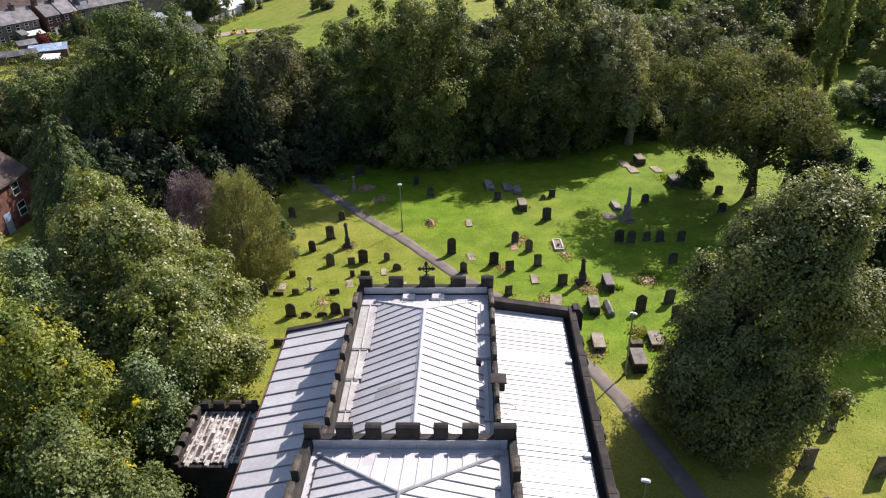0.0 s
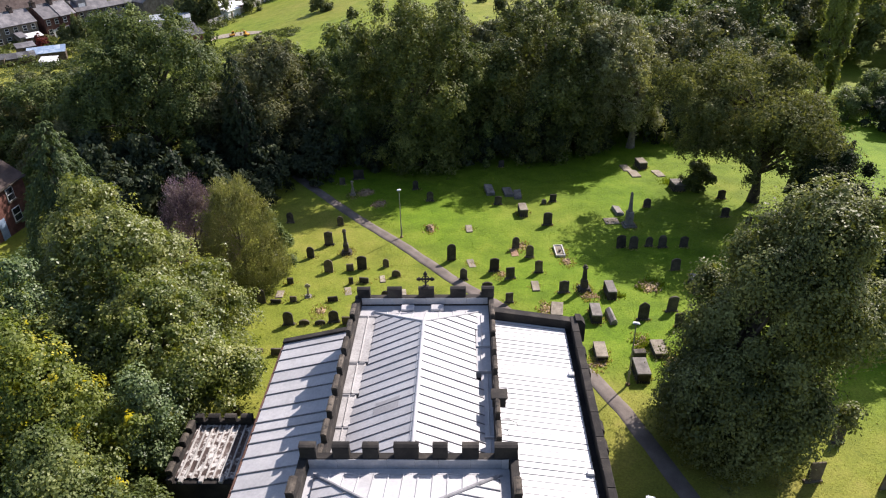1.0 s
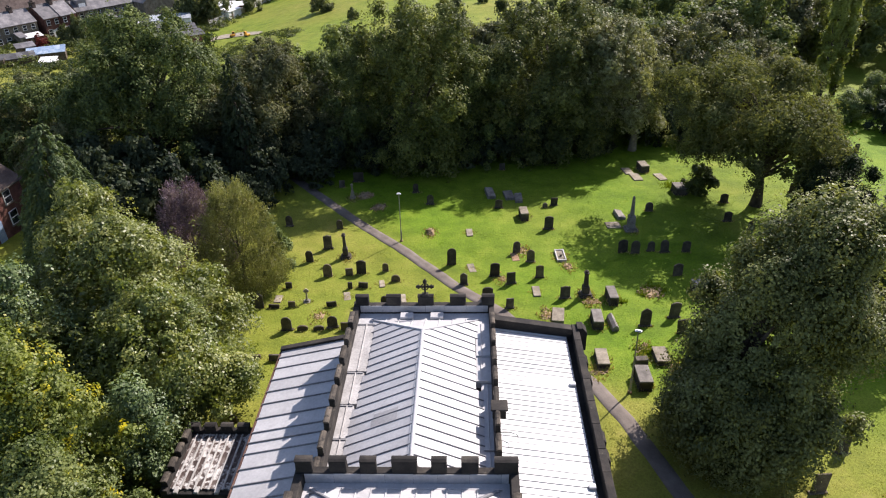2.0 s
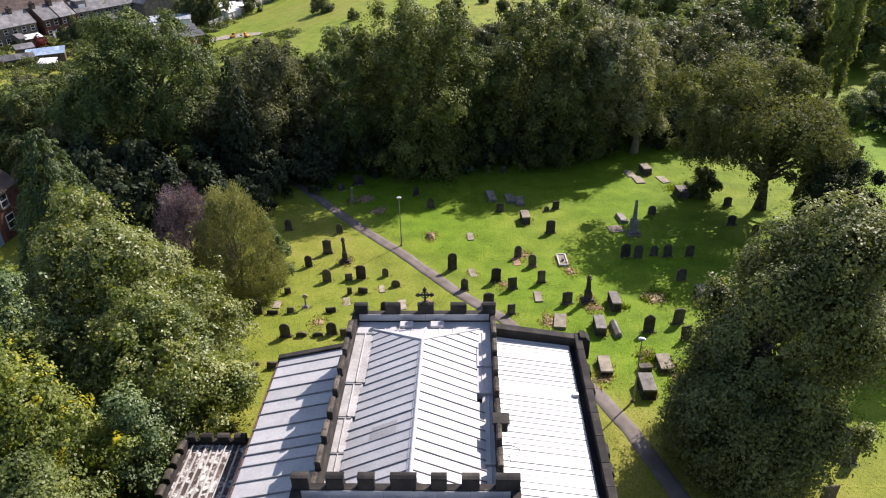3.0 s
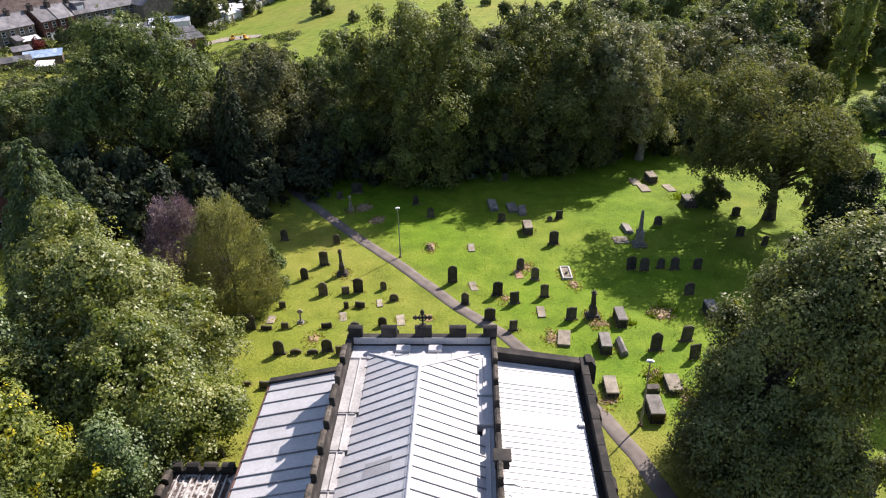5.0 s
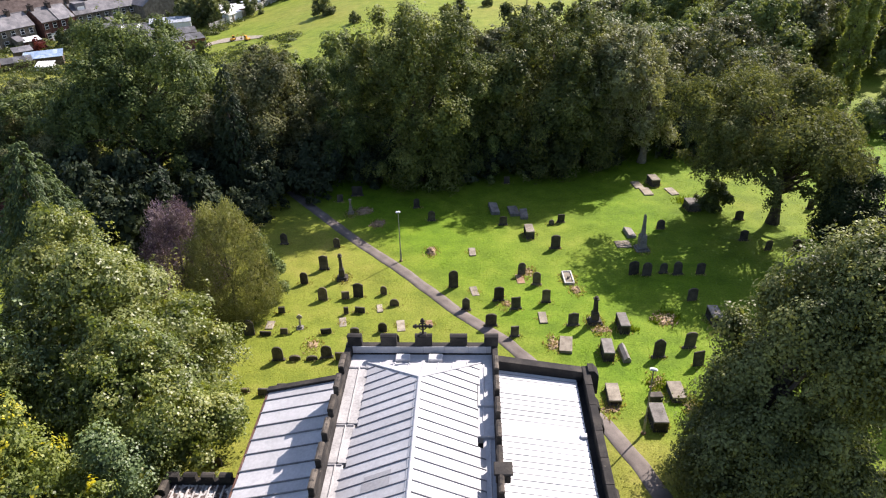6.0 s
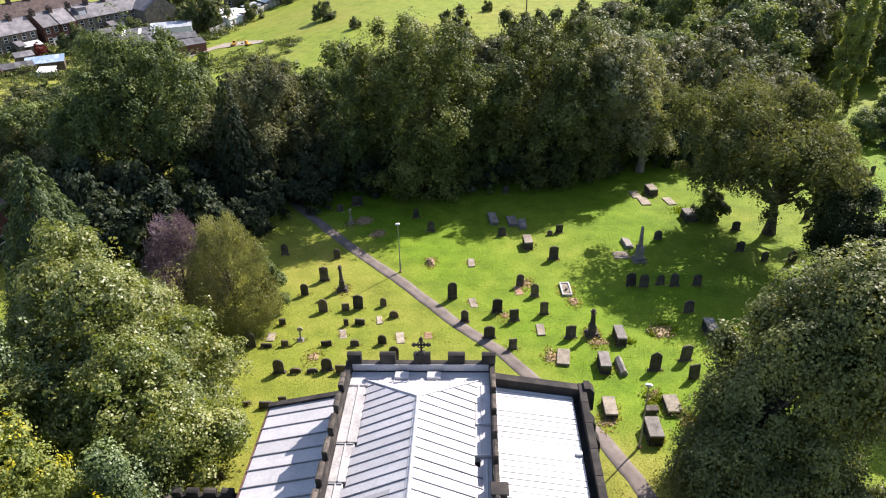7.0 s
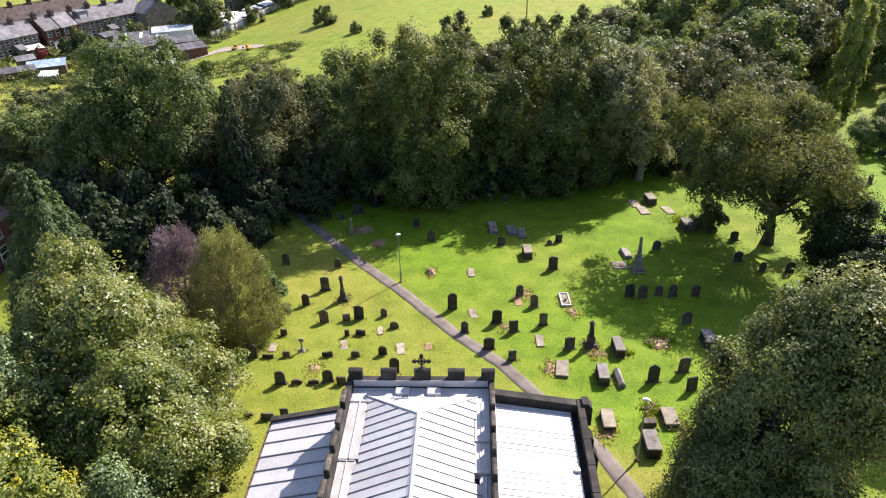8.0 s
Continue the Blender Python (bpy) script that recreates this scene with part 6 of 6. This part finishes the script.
def digger(x, y, turn):
    ob = thing("digger", pose(x, y, gz(x, y), 0, 0, turn), "small orange digger parked beside the dirt track", "digger")
    ob.scale = (0.5, 0.5, 0.5)
    for sx in (-1, 1):
        bm = bmesh.new()
        box(bm, sx * 0.75 - 0.22, -1.3, 0, sx * 0.75 + 0.22, 1.3, 0.6, 0.15)
        part("track", bm, GRAVE_DARK, ob)
    bm = bmesh.new()
    box(bm, -0.95, -1.2, 0.6, 0.95, 1.2, 1.3, 0.08)
    part("body", bm, ORANGE, ob)
    bm = bmesh.new()
    box(bm, -0.9, -0.1, 1.3, 0.1, 1.1, 2.5, 0.06)
    cab = part("cab", bm, ORANGE, ob)
    bm = bmesh.new()
    box(bm, -0.92, 0.0, 1.6, 0.12, 1.0, 2.3)
    part("pane", bm, GLASS, cab)
    bm = bmesh.new()
    tube(bm, [((0.4, 1.2, 1.2), 0.18), ((0.4, 2.6, 2.9), 0.16), ((0.4, 4.0, 2.0), 0.12), ((0.4, 4.2, 0.8), 0.1)], 6)
    part("arm", bm, ORANGE, ob)
    bm = bmesh.new()
    box(bm, 0.0, 3.9, 0.1, 0.8, 4.6, 0.8, 0.1)
    part("bucket", bm, GRAVE_DARK, ob)


def board_fence(points):
    ob = thing("board_fence", pose(0, 0, 0), "pale board fence at the edge of the field", "fence")
    for (ax, ay), (bx, by) in zip(points, points[1:]):
        n = int(math.hypot(bx - ax, by - ay) / 2.2)
        ang = math.atan2(by - ay, bx - ax)
        for i in range(n):
            cx, cy = ax + (bx - ax) * (i + 0.5) / n, ay + (by - ay) * (i + 0.5) / n
            m = pose(cx, cy, gz(cx, cy), random.gauss(0, 2), 0, math.degrees(ang))
            bm = bmesh.new()
            for k in range(4):
                box(bm, -1.08, -0.03, 0.15 + 0.42 * k, 1.08, 0.03, 0.52 + 0.42 * k)
            part("panel", bm, PALE_STRIP, ob, at=m)
            bm = bmesh.new()
            box(bm, -1.18, -0.06, -0.4, -1.09, 0.06, 1.95)
            part("post", bm, TIMBER, ob, at=m)


def build_gardens():
    grey, brown = "old garden shed with a patched corrugated roof", "brown timber shed with a corrugated roof"
    shed(-84.5, 184.0, 20, 13, 6.5, 2.6, SHED_ROOF, TIMBER, "long dark garden shed with white skylight strips", "shed", 3)
    shed(-78.5, 178.0, 25, 9, 5, 2.4, SHED_ROOF, TIMBER, grey)
    shed(-78.0, 188.6, 20, 10, 4.6, 3.2, PALE_SHEET, WHITE_PAINT, "long shed with a pale blue-grey sheet roof")
    shed(-71.5, 179.5, 28, 6, 4, 2.5, SHED_ROOF, TIMBER, grey)
    shed(-67.5, 171.8, 35, 7, 4, 2.4, SHED_ROOF, BRICK_WALL, brown)
    shed(-70.4, 163.0, 15, 4.4, 1.8, 1.2, WHITE_PAINT, TIMBER, "white cabin beside the allotments", "cabin")
    shed(-97.0, 160.6, 25, 8, 4.5, 2.0, BLUE_SHEET, TIMBER, "low shed under faded blue sheeting")
    shed(-92.5, 153.0, 10, 3.4, 2.4, 1.3, WHITE_PAINT, WHITE_PAINT, "small white plastic shelter", "cabin")
    shed(-105.0, 166.0, 40, 4, 3, 2.0, SLATE, TIMBER, brown)
    shed(-100.5, 156.0, 35, 6, 3, 1.8, SHED_ROOF, TIMBER, grey)
    shed(-104.5, 153.0, 20, 4, 3, 1.8, SHED_ROOF, TIMBER, grey)
    shed(-108.5, 176.0, 50, 4, 2.5, 2.0, WHITE_PAINT, BRICK_WALL, brown)
    shed(-94.5, 188.0, 52, 4.5, 3, 2.2, SHED_ROOF, STONE_WALL, grey)
    shed(-70.0, 208.0, 20, 7, 3, 2.3, WHITE_PAINT, WHITE_PAINT, "white caravan among the gardens", "caravan")
    shed(-65.2, 199.5, 70, 5.6, 2.3, 2.2, WHITE_PAINT, WHITE_PAINT, "white caravan parked along the field fence", "caravan")
    shed(-63.6, 213.0, 72, 6.4, 2.3, 2.2, PALE_SHEET, WHITE_PAINT, "white caravan parked along the field fence", "caravan")
    shed(-61.2, 220.0, 72, 5.0, 2.2, 2.0, WHITE_PAINT, STONE_WALL, "pale garage beside the field fence", "garage")
    shed(-64.5, 206.0, 15, 5, 3, 2.2, WHITE_PAINT, BRICK_WALL, grey)
    shed(-74.0, 203.0, 30, 5, 3, 2.2, SHED_ROOF, TIMBER, grey)
    shed(-86.5, 176.5, 28, 5, 3.4, 2.2, SHED_ROOF, TIMBER, grey)
    shed(-74.5, 173.8, 30, 4, 3, 2.0, SLATE, TIMBER, brown)
    digger(-57.0, 172.6, -60)
    digger(-52.5, 169.5, 60)
    board_fence([(-68.5, 189.5), (-63.0, 205.0), (-55.5, 230.0)])
    pole = thing("telegraph_pole", pose(12.8, 174, gz(12.8, 174)), "thin dark timber pole in the open field", "pole")
    bm = bmesh.new()
    tube(bm, [((0, 0, -0.5), 0.16), ((0, 0, 8.0), 0.1)], 8)
    part("shaft", bm, TIMBER, pole)
    bm = bmesh.new()
    box(bm, -0.7, -0.05, 7.4, 0.7, 0.05, 7.52)
    part("crossarm", bm, TIMBER, pole)
    # dirt yard between the sheds and the field
    verts, faces = [], []
    line = [(-74, 168.5, 2.0), (-66, 170.6, 2.6), (-61, 175.0, 2.4), (-55, 173.6, 2.2), (-49, 170.0, 1.2)]
    for i, (x, y, w) in enumerate(line):
        for s in (-1, 0, 1):
            verts.append((x, y + s * w, gz(x, y + s * w) + 0.1))
        if i:
            for k in (0, 1):
                faces.append((3 * i - 3 + k, 3 * i + k, 3 * i + 1 + k, 3 * i - 2 + k))
    tagged(new("dirt_track", mesh_from("dirt_track", verts, faces, SLAB_PALE, True)), "pale dirt track beside the allotment sheds", "track", kind="structure")


def build_garden_growth():
    """Hedges, shrubs and overgrown beds between the sheds, too many to count."""
    rng = np.random.default_rng(91)
    keep = [(-84.5, 184, 8), (-78, 188.6, 6.5), (-78.5, 178, 5), (-71.5, 179.5, 4), (-67.5, 171.8, 4.5), (-70.4, 162, 4), (-97, 160.6, 5), (-92.5, 153, 3), (-100.5, 156, 4), (-104.5, 153, 3), (-63, 173.5, 4), (-57, 173, 4), (-70, 208, 5), (-64.5, 206, 4), (-86.5, 176.5, 3.5), (-68, 169.5, 3)]
    pts, nrm, size = [], [], []
    count = 0
    while count < 520:
        x, y = rng.uniform(-124, -52), rng.uniform(146, 232)
        edge = -66 + max(0.0, 165 - y) * 0.5 + max(0.0, y - 186) * 0.12
        if x > edge + rng.uniform(-2, 4) or any(math.hypot(x - a, y - b) < r for a, b, r in keep):
            continue
        if y > 172 + (x + 113.8) * 1.44 - 2 and y > 186:
            if rng.random() < 0.5:
                continue
        r = rng.uniform(0.7, 2.0) * (1.3 if rng.random() < 0.15 else 1.0)
        n = int(60 + 45 * r * r)
        d = directions(rng, n)
        d[:, 2] = np.abs(d[:, 2])
        q = d * r * rng.uniform(0.7, 1.05, (n, 1)) * np.array([1.25, 1.0, rng.uniform(0.6, 1.2)])
        pts.append(q + np.array([x, y, gz(x, y)]))
        nrm.append(d + rng.normal(size=(n, 3)) * 0.4)
        size.append(rng.uniform(0.25, 0.6, n))
        count += 1
    for _ in range(110):       # rough scrub between the track and the wood
        x, y = rng.uniform(-64, -38), rng.uniform(140, 166)
        r = rng.uniform(0.5, 1.5)
        n = int(50 + 45 * r * r)
        d = directions(rng, n)
        d[:, 2] = np.abs(d[:, 2])
        pts.append(d * r * rng.uniform(0.7, 1.05, (n, 1)) * np.array([1.6, 1.0, 0.55]) + np.array([x, y, gz(x, y)]))
        nrm.append(d + rng.normal(size=(n, 3)) * 0.4)
        size.append(rng.uniform(0.2, 0.45, n))
    for _ in range(190):       # coarse weeds over the rough ground behind the oak
        x, y = rng.uniform(-112, -58), rng.uniform(112, 148)
        r = rng.uniform(0.6, 1.7)
        n = int(45 + 40 * r * r)
        d = directions(rng, n)
        d[:, 2] = np.abs(d[:, 2])
        pts.append(d * r * rng.uniform(0.7, 1.05, (n, 1)) * np.array([1.8, 1.2, 0.4]) + np.array([x, y, gz(x, y)]))
        nrm.append(d + rng.normal(size=(n, 3)) * 0.4)
        size.append(rng.uniform(0.2, 0.45, n))
    nrm = np.concatenate(nrm)
    nrm /= np.linalg.norm(nrm, axis=1, keepdims=True)
    me = leaf_mesh("garden_shrubs", np.concatenate(pts), nrm, np.concatenate(size), LEAF_GARDEN, rng)
    tagged(new("garden_shrubs", me), "hedges and overgrown shrubs between the garden sheds", "shrubs", kind="stuff")


tree("smoke_bush", -104.5, 172.0, 3.6, 1.9, 0.1, LEAF_RED, "dark red smoke bush in a back garden", 2200, 0.26, 18, "skirt", 0.1, seed=53, category="bush", tuft=0.4)
build_houses()
build_gardens()
build_garden_growth()


# ---------------------------------------------------------------- grass that stands up
def on_path(x, y):
    return (abs(x - (38.6 - 0.785 * y)) < 0.95 and y > 37) or (28 < y <= 38 and abs(x - (8.3 + (37.2 - y) * 0.42)) < 0.9)


def blades(name, places, heights, material, label, seed):
    """Loose blades, three corners each, in one sheet of stuff."""
    rng = np.random.default_rng(seed)
    n = len(places)
    p = np.array(places)
    t = rng.uniform(0, 2 * np.pi, n)
    h = np.array(heights) * rng.uniform(0.6, 1.3, n)
    w = h * 0.22 + 0.012
    v = np.empty((n, 3, 3))
    side = np.stack([np.cos(t), np.sin(t), np.zeros(n)], 1)
    lean = rng.normal(size=(n, 3)) * 0.45
    lean[:, 2] = 1
    v[:, 0] = p - side * w[:, None]
    v[:, 1] = p + side * w[:, None]
    v[:, 2] = p + lean * h[:, None]
    me = bpy.data.meshes.new(name)
    me.vertices.add(3 * n)
    me.vertices.foreach_set("co", v.reshape(-1).astype(np.float32))
    me.loops.add(3 * n)
    me.loops.foreach_set("vertex_index", np.arange(3 * n, dtype=np.int32))
    me.polygons.add(n)
    me.polygons.foreach_set("loop_start", np.arange(0, 3 * n, 3, dtype=np.int32))
    me.update(calc_edges=True)
    me.materials.append(material)
    tagged(new(name, me), label, "grass", kind="stuff")


def build_grass():
    rng = np.random.default_rng(5)
    spots, high = [], []
    while len(spots) < 150000:
        x, y = rng.uniform(-21, 34), 24 + 58 * rng.random() ** 1.25
        if -11.2 < x < 7.3 and y < 33.8 or -15.6 < x < -10 and y < 29.4 or on_path(x, y):
            continue
        if noise.noise((x * 0.35, y * 0.35, 2.0)) + rng.uniform(-0.55, 0.55) < -0.1:
            continue
        spots.append((x, y, gz(x, y) - 0.01))
        high.append(0.055)
    blades("lawn_grass", spots, high, GRASS_BLADE, "short blades of mown churchyard grass", 6)
    # rough, dry grass that the mower leaves round the stones
    spots, high = [], []
    for ob in [o for o in scene.objects if o.parent is None and o.get("group") == "graves"]:
        x0, y0 = ob.location.x, ob.location.y
        big = ob.get("category") in ("tomb", "grave", "monument", "mound")
        for _ in range(150 if big else 45):
            a = rng.uniform(0, 2 * np.pi)
            r = rng.uniform(0.45, 1.15) if big else rng.uniform(0.15, 0.6)
            if ob.get("category") == "mound":
                r = rng.uniform(0.1, 1.2)
            x, y = x0 + r * math.cos(a) * (0.75 if big else 1.2), y0 + r * math.sin(a) * (1.1 if big else 0.7)
            spots.append((x, y, gz(x, y) - 0.02))
            high.append(0.2 if big else 0.16)
    blades("rough_grass", spots, high, DRY_BLADE, "rough dry grass round the gravestones", 7)
    spots, high = [], []
    for cx, cy, r, n in ((12.6, 41.0, 0.7, 300), (15.3, 49.2, 0.8, 420), (14.3, 48.6, 0.5, 160), (22.3, 71.0, 1.2, 300), (12.3, 47.4, 0.3, 80)):
        for _ in range(n):
            x, y = cx + rng.normal() * r * 0.5, cy + rng.normal() * r * 0.5
            spots.append((x, y, gz(x, y) - 0.02))
            high.append(0.24)
    blades("tall_weeds", spots, high, BLADE, "tall green weeds beside the tombs", 8)


build_grass()
